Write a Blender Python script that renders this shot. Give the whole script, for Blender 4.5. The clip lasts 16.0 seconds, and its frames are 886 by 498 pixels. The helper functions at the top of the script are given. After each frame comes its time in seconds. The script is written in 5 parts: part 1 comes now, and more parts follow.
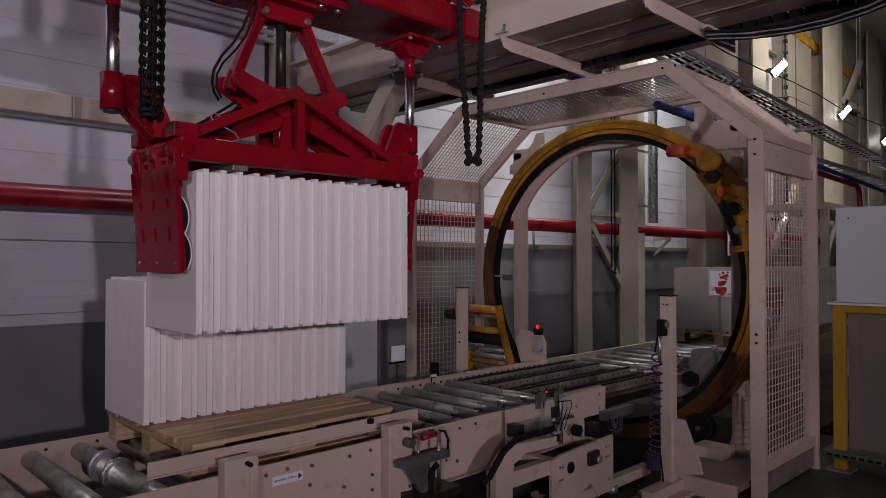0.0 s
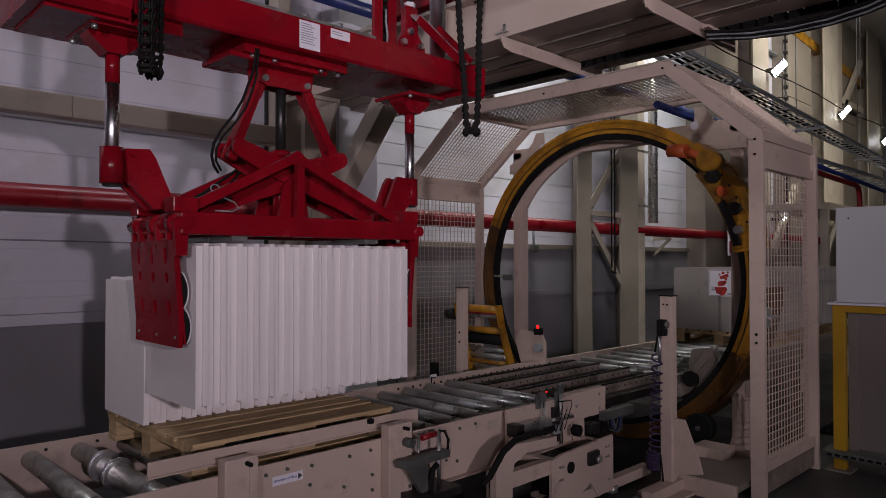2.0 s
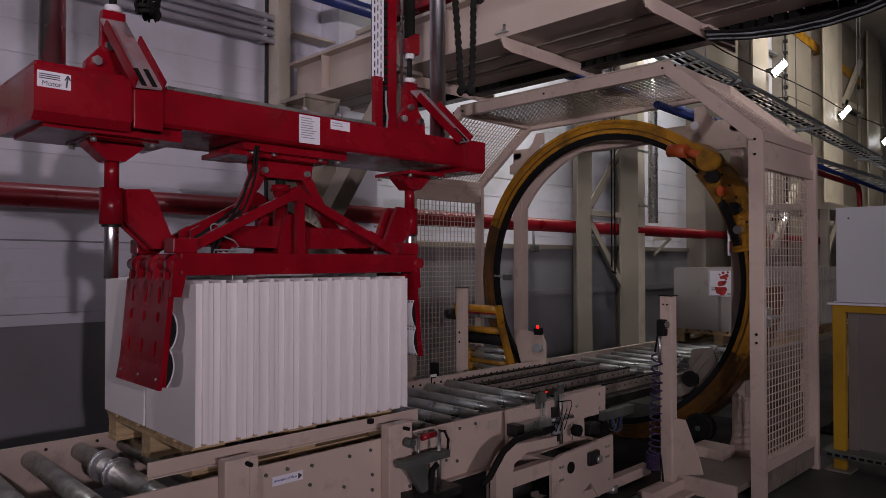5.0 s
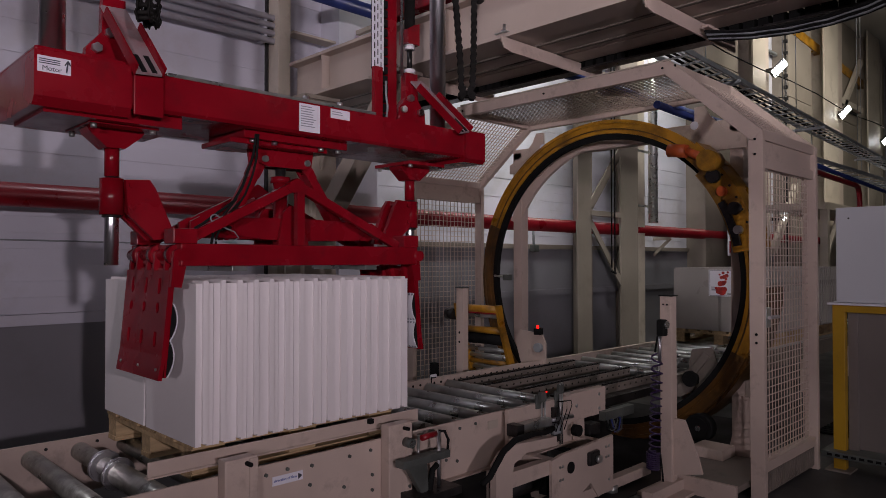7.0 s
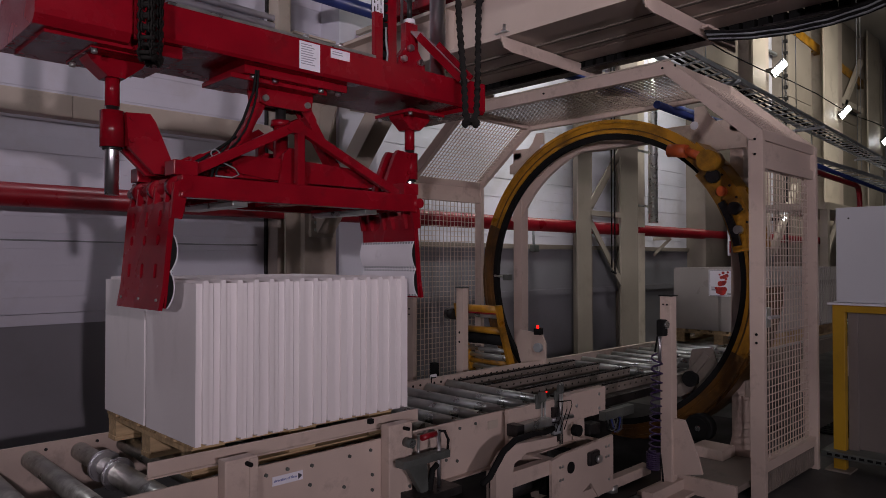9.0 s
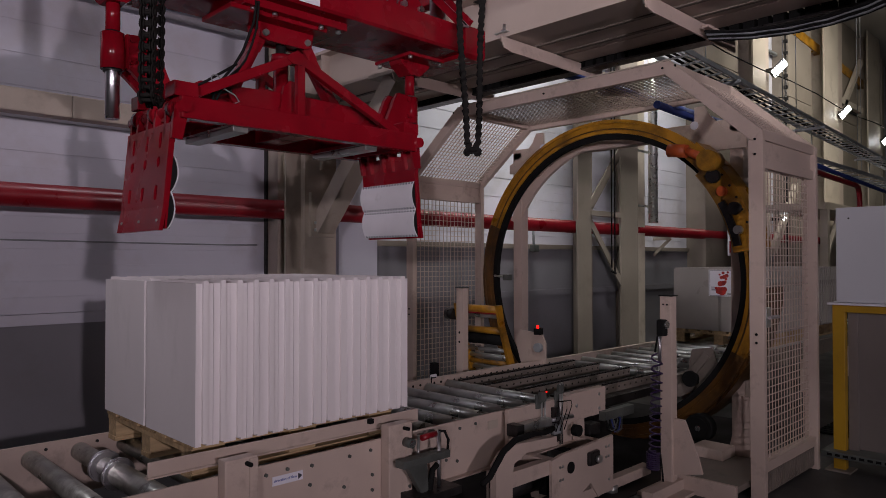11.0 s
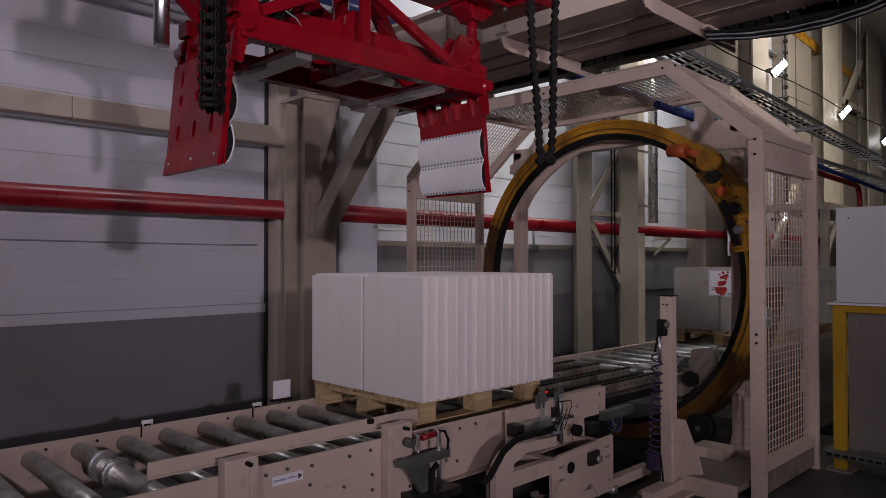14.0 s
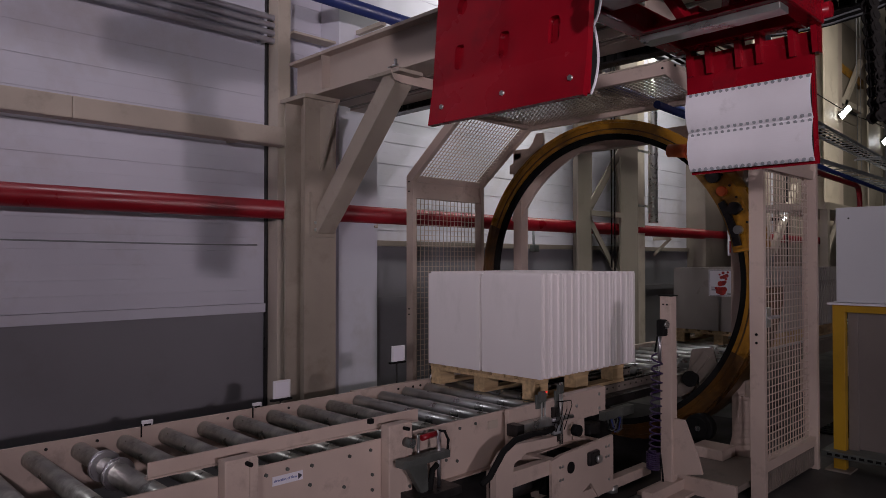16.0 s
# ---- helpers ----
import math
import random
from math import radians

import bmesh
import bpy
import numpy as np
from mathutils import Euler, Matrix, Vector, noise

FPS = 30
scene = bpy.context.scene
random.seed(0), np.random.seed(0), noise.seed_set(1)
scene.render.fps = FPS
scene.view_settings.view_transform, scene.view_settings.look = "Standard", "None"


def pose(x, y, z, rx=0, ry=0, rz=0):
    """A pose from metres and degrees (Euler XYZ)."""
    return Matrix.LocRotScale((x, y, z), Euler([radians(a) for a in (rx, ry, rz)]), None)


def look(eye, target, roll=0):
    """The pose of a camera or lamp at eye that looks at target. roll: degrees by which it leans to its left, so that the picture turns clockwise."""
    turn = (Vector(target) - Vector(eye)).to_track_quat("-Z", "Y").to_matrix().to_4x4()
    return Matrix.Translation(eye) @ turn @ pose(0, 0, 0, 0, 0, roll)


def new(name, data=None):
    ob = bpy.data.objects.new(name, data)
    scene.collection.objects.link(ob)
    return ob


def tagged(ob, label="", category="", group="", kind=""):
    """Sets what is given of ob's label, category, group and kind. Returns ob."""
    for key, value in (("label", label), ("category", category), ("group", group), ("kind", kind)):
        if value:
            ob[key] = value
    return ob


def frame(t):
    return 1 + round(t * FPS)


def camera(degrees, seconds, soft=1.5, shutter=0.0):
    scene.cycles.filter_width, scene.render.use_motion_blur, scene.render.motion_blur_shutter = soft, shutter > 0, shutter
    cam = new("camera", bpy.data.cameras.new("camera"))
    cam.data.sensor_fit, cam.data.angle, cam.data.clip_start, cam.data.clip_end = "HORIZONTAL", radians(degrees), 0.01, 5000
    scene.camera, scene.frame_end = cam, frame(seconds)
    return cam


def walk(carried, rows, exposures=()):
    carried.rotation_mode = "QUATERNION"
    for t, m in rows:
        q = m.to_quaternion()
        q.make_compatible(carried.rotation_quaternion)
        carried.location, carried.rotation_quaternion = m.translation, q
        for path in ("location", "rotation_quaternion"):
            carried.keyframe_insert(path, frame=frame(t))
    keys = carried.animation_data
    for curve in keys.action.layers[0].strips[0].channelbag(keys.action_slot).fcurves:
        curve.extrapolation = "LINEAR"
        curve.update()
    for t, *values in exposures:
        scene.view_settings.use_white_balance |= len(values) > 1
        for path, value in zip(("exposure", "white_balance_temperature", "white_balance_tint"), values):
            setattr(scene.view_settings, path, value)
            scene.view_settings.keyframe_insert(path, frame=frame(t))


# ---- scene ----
cam = camera(65.14, 16.0, soft=0.8)
EYE = pose(0, 0, 1.42, 90.94, 0.036, -44.39)
walk(cam, [(0, EYE), (16, EYE)], exposures=[(0, 0.0, 6500, 10), (16, 0.0, 6500, 10)])

# ---- light ----
world = bpy.data.worlds.new("hall_air")
scene.world = world
world.use_nodes = True
world.node_tree.nodes["Background"].inputs[0].default_value = (0.75, 0.72, 0.9, 1)
world.node_tree.nodes["Background"].inputs[1].default_value = 0.001


def area_lamp(name, eye, target, sx, sy, watts, col, spread):
    d = bpy.data.lights.new(name, "AREA")
    d.shape, d.size, d.size_y, d.energy, d.color = "RECTANGLE", sx, sy, watts, col
    d.spread = radians(spread)
    ob = new(name, d)
    ob.matrix_world = look(eye, target)
    return ob


area_lamp("flood_light_lamp", (-1.05, -5.45, 2.35), (1.05, 4.0, 2.4), 0.16, 0.16, 58, (1.0, 0.84, 0.945), 105)
area_lamp("second_flood_lamp", (-5.2, -4.8, 2.2), (3.4, 2.6, 4.3), 0.2, 0.2, 41, (1.0, 0.88, 0.98), 50)
area_lamp("high_bay_lamp_a", (-1.2, 4.1, 6.9), (-0.1, 5.7, 3.0), 1.2, 0.5, 28, (0.95, 0.9, 1.0), 110)
area_lamp("high_bay_lamp_b", (7.9, 4.3, 7.0), (7.9, 5.7, 3.9), 5.4, 0.6, 140, (1.0, 0.98, 0.93), 70)
area_lamp("high_bay_lamp_c", (14.5, 2.6, 7.0), (16.0, 5.2, 3.6), 4.5, 0.8, 140, (1.0, 0.95, 0.85), 120)
area_lamp("high_bay_lamp_d", (0.2, -1.0, 6.9), (5.6, 2.2, 2.8), 0.8, 0.5, 13, (1.0, 0.93, 0.96), 45)

# unseen lamp added behind the camera so chrome reflects a lit south wall
area_lamp("high_bay_lamp_e", (-4.0, -9.0, 7.0), (-4.0, -12.0, 3.2), 6.0, 0.6, 45, (1.0, 0.95, 0.95), 80)

# ---- materials ----


def mat(name, col, rough=0.5, metal=0.0, var=0.12, scale=6.0, dirt=None, dirt_amt=0.0, dirt_scale=3.0, bump=0.0, bscale=60.0, stretch=(1, 1, 1), rvar=0.12, rnd=0.0):
    m = bpy.data.materials.new(name)
    m.use_nodes = True
    nt = m.node_tree
    N, L = nt.nodes, nt.links
    b = N["Principled BSDF"]
    tc = N.new("ShaderNodeTexCoord")
    mp = N.new("ShaderNodeMapping")
    mp.inputs["Scale"].default_value = stretch
    L.new(tc.outputs["Object"], mp.inputs[0])
    n1 = N.new("ShaderNodeTexNoise")
    n1.inputs["Scale"].default_value, n1.inputs["Detail"].default_value = scale, 6
    L.new(mp.outputs[0], n1.inputs["Vector"])
    rp = N.new("ShaderNodeMapRange")
    rp.inputs[1].default_value, rp.inputs[2].default_value = 0.3, 0.7
    rp.inputs[3].default_value, rp.inputs[4].default_value = 1 - var, 1 + var
    L.new(n1.outputs["Fac"], rp.inputs[0])
    mul = N.new("ShaderNodeVectorMath")
    mul.operation = "SCALE"
    mul.inputs[0].default_value = col
    L.new(rp.outputs[0], mul.inputs["Scale"])
    out = mul.outputs[0]
    if rnd:
        oi = N.new("ShaderNodeObjectInfo")
        r2 = N.new("ShaderNodeMapRange")
        r2.inputs[3].default_value, r2.inputs[4].default_value = 1 - rnd, 1 + rnd
        L.new(oi.outputs["Random"], r2.inputs[0])
        m2 = N.new("ShaderNodeVectorMath")
        m2.operation = "SCALE"
        L.new(out, m2.inputs[0])
        L.new(r2.outputs[0], m2.inputs["Scale"])
        out = m2.outputs[0]
    if dirt:
        n2 = N.new("ShaderNodeTexNoise")
        n2.inputs["Scale"].default_value, n2.inputs["Detail"].default_value, n2.inputs["Roughness"].default_value = dirt_scale, 8, 0.65
        L.new(mp.outputs[0], n2.inputs["Vector"])
        r3 = N.new("ShaderNodeMapRange")
        r3.inputs[1].default_value, r3.inputs[2].default_value = 0.62 - 0.25 * dirt_amt, 0.75
        r3.inputs[3].default_value, r3.inputs[4].default_value = 0.0, min(1.0, 0.35 + dirt_amt)
        L.new(n2.outputs["Fac"], r3.inputs[0])
        mx = N.new("ShaderNodeMix")
        mx.data_type = "RGBA"
        L.new(r3.outputs[0], mx.inputs[0])
        L.new(out, mx.inputs[6])
        mx.inputs[7].default_value = (*dirt, 1)
        out = mx.outputs[2]
    L.new(out, b.inputs["Base Color"])
    rr = N.new("ShaderNodeMapRange")
    rr.inputs[1].default_value, rr.inputs[2].default_value = 0.3, 0.7
    rr.inputs[3].default_value, rr.inputs[4].default_value = max(0.04, rough - rvar), min(1, rough + rvar)
    L.new(n1.outputs["Fac"], rr.inputs[0])
    L.new(rr.outputs[0], b.inputs["Roughness"])
    b.inputs["Metallic"].default_value = metal
    if bump:
        n3 = N.new("ShaderNodeTexNoise")
        n3.inputs["Scale"].default_value, n3.inputs["Detail"].default_value = bscale, 4
        L.new(mp.outputs[0], n3.inputs["Vector"])
        bp = N.new("ShaderNodeBump")
        bp.inputs["Strength"].default_value, bp.inputs["Distance"].default_value = bump, 0.004
        L.new(n3.outputs["Fac"], bp.inputs["Height"])
        L.new(bp.outputs[0], b.inputs["Normal"])
    return m


def glow(name, col, strength):
    m = bpy.data.materials.new(name)
    m.use_nodes = True
    b = m.node_tree.nodes["Principled BSDF"]
    b.inputs["Base Color"].default_value = (*col, 1)
    b.inputs["Emission Color"].default_value = (*col, 1)
    b.inputs["Emission Strength"].default_value = strength
    return m


BEIGE = mat("beige_machine_paint", (0.51, 0.41, 0.35), 0.42, 0, 0.1, 3, (0.2, 0.16, 0.13), 0.25, 6, 0.05, 120)
BEIGE_OLD = mat("beige_steel_paint_dusty", (0.47, 0.41, 0.34), 0.55, 0, 0.1, 2, (0.22, 0.18, 0.14), 0.25, 2.5, 0.08, 90)
GANTRY_PAINT = mat("brownish_gantry_paint", (0.36, 0.31, 0.255), 0.5, 0, 0.12, 2, (0.2, 0.16, 0.12), 0.35, 3, 0.06, 60)
# hall column beige darkened, so shade behind the ring is in the colour
SHADED_COLUMN_PAINT = mat("shaded_column_paint", (0.24, 0.205, 0.17), 0.6, 0, 0.12, 2, (0.17, 0.14, 0.11), 0.3, 2.5, 0.06, 60)
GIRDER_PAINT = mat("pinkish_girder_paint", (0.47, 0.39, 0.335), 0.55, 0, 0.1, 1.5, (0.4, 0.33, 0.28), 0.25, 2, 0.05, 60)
CHAIN_BLACK = mat("greased_chain_black", (0.012, 0.011, 0.01), 0.75, 0, 0.3, 20, (0.03, 0.025, 0.02), 0.15, 15)
ZINC = mat("dull_zinc_rail", (0.42, 0.44, 0.46), 0.45, 0.4, 0.15, 8, (0.3, 0.3, 0.3), 0.2, 6)
RED = mat("red_gloss_paint", (0.225, 0.0035, 0.011), 0.22, 0, 0.2, 4, (0.1, 0.008, 0.012), 0.3, 7, 0.09, 50)
PIPE_RED = mat("red_pipe_paint", (0.23, 0.006, 0.013), 0.36, 0, 0.15, 3, (0.12, 0.012, 0.014), 0.25, 4)
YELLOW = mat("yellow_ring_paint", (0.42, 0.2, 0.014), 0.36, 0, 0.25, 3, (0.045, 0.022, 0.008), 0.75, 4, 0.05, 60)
# brown for the lower ring: grime, darkened further in place of shade
GRIMY_SHADED_YELLOW = mat("grimy_shaded_yellow_paint", (0.1, 0.045, 0.009), 0.4, 0, 0.4, 4, (0.018, 0.012, 0.008), 0.7, 5, 0.1, 40)
POST_YELLOW = mat("yellow_post_paint", (0.4, 0.23, 0.01), 0.45, 0, 0.1, 3, (0.15, 0.1, 0.03), 0.15, 6)
WHITE_SLAB = mat("white_plaster_slab", (0.77, 0.73, 0.73), 0.75, 0, 0.03, 2.5, (0.62, 0.6, 0.58), 0.14, 4, 0.2, 120, (1, 1, 0.35), 0.05, 0.03)
WHITE_PAD = mat("white_plastic_pad", (0.72, 0.71, 0.74), 0.4, 0, 0.06, 5, (0.4, 0.38, 0.38), 0.15, 8)
WHITE_LABEL = mat("white_label", (0.75, 0.74, 0.8), 0.5, 0, 0.03)
INK = mat("printed_ink", (0.05, 0.05, 0.07), 0.6)
BLUE_INK = mat("blue_ink", (0.03, 0.08, 0.35), 0.6)
STEEL = mat("galvanised_steel", (0.48, 0.5, 0.48), 0.33, 0.85, 0.2, 8, (0.25, 0.24, 0.22), 0.3, 6)
ROLLER_WORN = mat("worn_steel_roller", (0.45, 0.46, 0.41), 0.36, 0.6, 0.4, 7, (0.12, 0.11, 0.09), 0.6, 9, 0.12, 60)
BEIGE_DIRTY = mat("dirty_beige_sheet", (0.19, 0.16, 0.135), 0.6, 0, 0.2, 4, (0.08, 0.07, 0.06), 0.5, 5)
# near-black colour that stands in for deep shade on the floor below machines
FLOOR_SHADE = mat("floor_shade_black", (0.009, 0.008, 0.008), 0.75, 0, 0.4, 3, (0.02, 0.017, 0.015), 0.3, 4)
CHROME = mat("chrome_rod", (0.78, 0.77, 0.8), 0.3, 1.0, 0.04, 6, None, 0, 3, 0, 60, (1, 1, 1), 0.05)
DUSTY_RED = mat("dusty_faded_red", (0.3, 0.22, 0.23), 0.6, 0, 0.2, 8, (0.25, 0.02, 0.03), 0.4, 6)
BLACK = mat("black_rubber", (0.009, 0.009, 0.009), 0.8, 0, 0.2, 10)
BLACK_STEEL = mat("black_oiled_steel", (0.035, 0.033, 0.033), 0.38, 0.6, 0.3, 20, (0.09, 0.07, 0.05), 0.15, 15)
RED.node_tree.nodes["Principled BSDF"].inputs["Specular IOR Level"].default_value = 0.32
for m in (BLACK, CHAIN_BLACK):
    m.node_tree.nodes["Principled BSDF"].inputs["Specular IOR Level"].default_value = 0.15
CAST = mat("dark_cast_bracket", (0.11, 0.12, 0.11), 0.5, 0.3, 0.25, 8, (0.05, 0.05, 0.045), 0.3, 10)
GREY = mat("grey_machine_paint", (0.25, 0.27, 0.28), 0.45, 0, 0.08, 5)
WALL_PAINT = mat("white_wall_cladding", (0.59, 0.59, 0.66), 0.42, 0, 0.09, 0.9, (0.45, 0.42, 0.42), 0.3, 1.3, 0.06, 8)
DADO = mat("grey_lower_cladding", (0.21, 0.205, 0.225), 0.6, 0, 0.1, 0.8, (0.17, 0.16, 0.17), 0.2, 1.2)
CONCRETE = mat("concrete_floor", (0.045, 0.044, 0.043), 0.55, 0, 0.3, 1.2, (0.16, 0.15, 0.145), 0.5, 1.3, 0.15, 30, (1, 1, 1), 0.15)
CEIL = mat("ceiling_sheet", (0.45, 0.43, 0.4), 0.7, 0, 0.08, 1)
WOOD = mat("pallet_wood", (0.46, 0.33, 0.18), 0.75, 0, 0.3, 5, (0.22, 0.13, 0.07), 0.25, 4, 0.3, 60, (0.6, 6, 6), 0.08, 0.18)
CAB_GREY = mat("light_grey_cabinet", (0.55, 0.57, 0.6), 0.4, 0, 0.03, 2)
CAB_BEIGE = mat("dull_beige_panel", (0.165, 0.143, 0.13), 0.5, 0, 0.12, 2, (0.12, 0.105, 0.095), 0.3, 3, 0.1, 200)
PRINT_GREY = mat("grey_print", (0.3, 0.3, 0.34), 0.6)
WRAPPED = mat("film_wrapped_slab", (0.37, 0.34, 0.32), 0.35, 0, 0.05, 3, (0.4, 0.37, 0.35), 0.2, 4)
PURPLE = mat("purple_air_hose", (0.03, 0.015, 0.06), 0.35)
BLUE_PIPE = mat("blue_pipe_paint", (0.02, 0.035, 0.15), 0.4)
RED_LIGHT = glow("red_signal_light", (1.0, 0.01, 0.008), 2.2)
LAMP_GLOW = glow("lamp_glow", (0.95, 0.98, 1.0), 16)
FOIL = mat("silver_foil_duct", (0.8, 0.8, 0.8), 0.32, 0.8, 0.1, 20, None, 0, 3, 1.0, 40)
ORANGE = mat("orange_rubber_roller", (0.5, 0.09, 0.02), 0.5, 0, 0.15, 8, (0.15, 0.04, 0.02), 0.3)
PRINT_RED = mat("red_print", (0.4, 0.03, 0.025), 0.5, 0, 0.5, 25)

# ---- mesh helpers ----


def box(bm, x0, x1, y0, y1, z0, z1, bev=0.0):
    m = Matrix.LocRotScale(((x0 + x1) / 2, (y0 + y1) / 2, (z0 + z1) / 2), None, (abs(x1 - x0), abs(y1 - y0), abs(z1 - z0)))
    r = bmesh.ops.create_cube(bm, size=1, matrix=m)
    if bev:
        es = {e for v in r["verts"] for e in v.link_edges}
        bmesh.ops.bevel(bm, geom=list(es), offset=bev, segments=2, affect="EDGES", profile=0.6)
    return bm


def cyl(bm, a, b, r, n=16, r2=None, caps=True):
    a, b = Vector(a), Vector(b)
    d = b - a
    m = Matrix.Translation((a + b) / 2) @ d.to_track_quat("Z", "Y").to_matrix().to_4x4()
    res = bmesh.ops.create_cone(bm, cap_ends=caps, segments=n, radius1=r, radius2=r if r2 is None else r2, depth=d.length, matrix=m)
    for f in {f for v in res["verts"] for f in v.link_faces}:
        f.smooth = len(f.verts) == 4
    return bm


def bar(bm, a, b, w, h, up=(0, 0, 1), bev=0.0):
    """A rectangular bar from a to b, w wide across, h high along up."""
    a, b = Vector(a), Vector(b)
    d = (b - a).normalized()
    s = d.cross(Vector(up)).normalized()
    u = s.cross(d)
    m = Matrix((s, d, u)).transposed().to_4x4()
    m.translation = (a + b) / 2
    r = bmesh.ops.create_cube(bm, size=1, matrix=m @ Matrix.Diagonal((w, (b - a).length, h, 1)))
    if bev:
        es = {e for v in r["verts"] for e in v.link_edges}
        bmesh.ops.bevel(bm, geom=list(es), offset=bev, segments=2, affect="EDGES", profile=0.6)
    return bm


def prism(bm, poly, axis, a, b):
    """Extrudes a polygon of 2D points along an axis from a to b."""
    def at(u, v, w):
        return {"x": (w, u, v), "y": (u, w, v), "z": (u, v, w)}[axis]
    A = [bm.verts.new(at(u, v, a)) for u, v in poly]
    B = [bm.verts.new(at(u, v, b)) for u, v in poly]
    n = len(poly)
    fs = [bm.faces.new(A), bm.faces.new(B[::-1])]
    for i in range(n):
        fs.append(bm.faces.new((A[i], B[i], B[(i + 1) % n], A[(i + 1) % n])))
    bmesh.ops.recalc_face_normals(bm, faces=fs)
    return bm


def tube(bm, pts, r, n=8):
    """A round tube along a line of points."""
    pts = [Vector(p) for p in pts]
    rings = []
    ref = Vector((0.13, 0.31, 0.94))
    for i, p in enumerate(pts):
        d = (pts[min(i + 1, len(pts) - 1)] - pts[max(i - 1, 0)]).normalized()
        s = d.cross(ref).normalized()
        u = s.cross(d)
        rings.append([bm.verts.new(p + r * (math.cos(k * math.tau / n) * s + math.sin(k * math.tau / n) * u)) for k in range(n)])
    for q, w in zip(rings, rings[1:]):
        for k in range(n):
            f = bm.faces.new((q[k], q[(k + 1) % n], w[(k + 1) % n], w[k]))
            f.smooth = True
    bm.faces.new(rings[0][::-1])
    bm.faces.new(rings[-1])
    return bm


def B():
    return bmesh.new()


def mesh_of(name, bm, material):
    me = bpy.data.meshes.new(name)
    bm.normal_update()
    bm.to_mesh(me)
    bm.free()
    me.materials.append(material)
    return me


def part(name, bm, material, parent=None, label=""):
    ob = new(name, mesh_of(name, bm, material))
    ob.parent = parent
    return tagged(ob, label)


def thing(name, label, category, group="", at=None):
    ob = new(name)
    ob.empty_display_size = 0.1
    if at:
        ob.location = at
    return tagged(ob, label, category, group)


def setting(name, bm, material, label="", category=""):
    return tagged(part(name, bm, material), label, category, kind="structure")


def bolt(parent, p, axis="y", r=0.009, h=0.008, m=None):
    d = {"x": (h, 0, 0), "y": (0, -h, 0), "z": (0, 0, h)}[axis]
    a = Vector(p)
    return part("bolt", cyl(B(), a, a + Vector(d), r, 8), m or STEEL, parent)


# ---- the hall ----
WY = 5.7  # inner face of the long wall
setting("floor", box(B(), -14, 60, -12, WY, -0.2, 0), CONCRETE, "worn grey concrete factory floor", "floor")
setting("ceiling", box(B(), -14, 60, -12, WY + 0.2, 7.4, 7.6), CEIL, "pale sheet metal hall ceiling", "ceiling")
setting("wall_south", box(B(), -14, 60, -12.2, -12, 0, 7.4), WALL_PAINT, "pale clad hall wall", "wall")
setting("wall_west", box(B(), -14.2, -14, -12, WY, 0, 7.4), WALL_PAINT, "pale clad hall wall", "wall")
setting("wall_east", box(B(), 60, 60.2, -12, WY, 0, 7.4), WALL_PAINT, "pale clad hall wall", "wall")
wall = setting("wall_north", box(B(), -14, 60, WY + 0.03, WY + 0.2, 0.95, 7.4), WALL_PAINT, "white horizontal sandwich panel cladding", "wall")
setting("wall_north_lower", box(B(), -14, 60, WY + 0.03, WY + 0.2, 0, 0.95), DADO, "dark grey lower wall cladding", "wall")
# cladding boards with shallow joints
z = 1.035
k = 0
while z < 7.3:
    part("panel", box(B(), -14, 60, WY + 0.0025 * (k % 2), WY + 0.03, z, z + 0.1176, 0.0012), WALL_PAINT, wall)
    z += 0.118
    k += 1
setting("trim", box(B(), -14, 4.37, WY - 0.03, WY + 0.03, 0.95, 1.03), WALL_PAINT, "pale ledge flashing along the wall", "wall trim")
# beyond the boxed column the grey cladding stands higher
setting("wall_north_dado", box(B(), 4.372, 60, WY - 0.012, WY - 0.001, 1.031, 1.57), DADO, "dark grey wall cladding below a ledge", "wall")
setting("trim_upper", box(B(), 4.372, 60, WY - 0.05, WY - 0.001, 1.571, 1.63), SHADED_COLUMN_PAINT, "dull ledge above the grey cladding", "wall trim")
setting("trim_lower", box(B(), 4.372, 60, WY - 0.03, WY + 0.029, 0.95, 1.03), DADO, "grey ledge in the lower cladding", "wall trim")
cable = B()
tube(cable, [(x, WY - 0.02, 1.565 + 0.006 * math.sin(x * 1.7)) for x in np.arange(-8, 3.4, 0.4)], 0.0055, 6)
tagged(part("wall_cable", cable, GREY), "thin black cable clipped along the wall", "cable")

pipe = thing("pipe", "long red painted steel pipe on wall brackets", "pipe")
part("tube", cyl(B(), (-12, 5.4, 1.87), (58, 5.4, 1.87), 0.083, 24), PIPE_RED, pipe)
for x in (-4.0, 0.2, 4.35, 10.4, 16.0, 22.0):
    b = B()
    bar(b, (x, 5.4, 1.77), (x, WY, 1.77), 0.05, 0.05)
    bar(b, (x, 5.4, 1.77), (x, WY, 1.5), 0.04, 0.04)
    part("bracket", b, BEIGE_OLD, pipe)

rail = thing("wall_rail", "beige horizontal steel channel rail before the wall", "rail")
part("channel", box(B(), -12, 1.55, 5.33, 5.47, 2.43, 2.59, 0.01), BEIGE_OLD, rail)
part("channel", box(B(), 1.551, 3.3, 5.33, 5.47, 2.43, 2.59, 0.01), BEIGE_OLD, rail)
for x in (-6, -3, 0, 2.9):
    part("bracket", box(B(), x, x + 0.06, 5.47, WY, 2.46, 2.52), BEIGE_OLD, rail)

# high pipes on the wall
hp = thing("conduit_bundle", "pale parallel conduits high on the wall", "conduit")
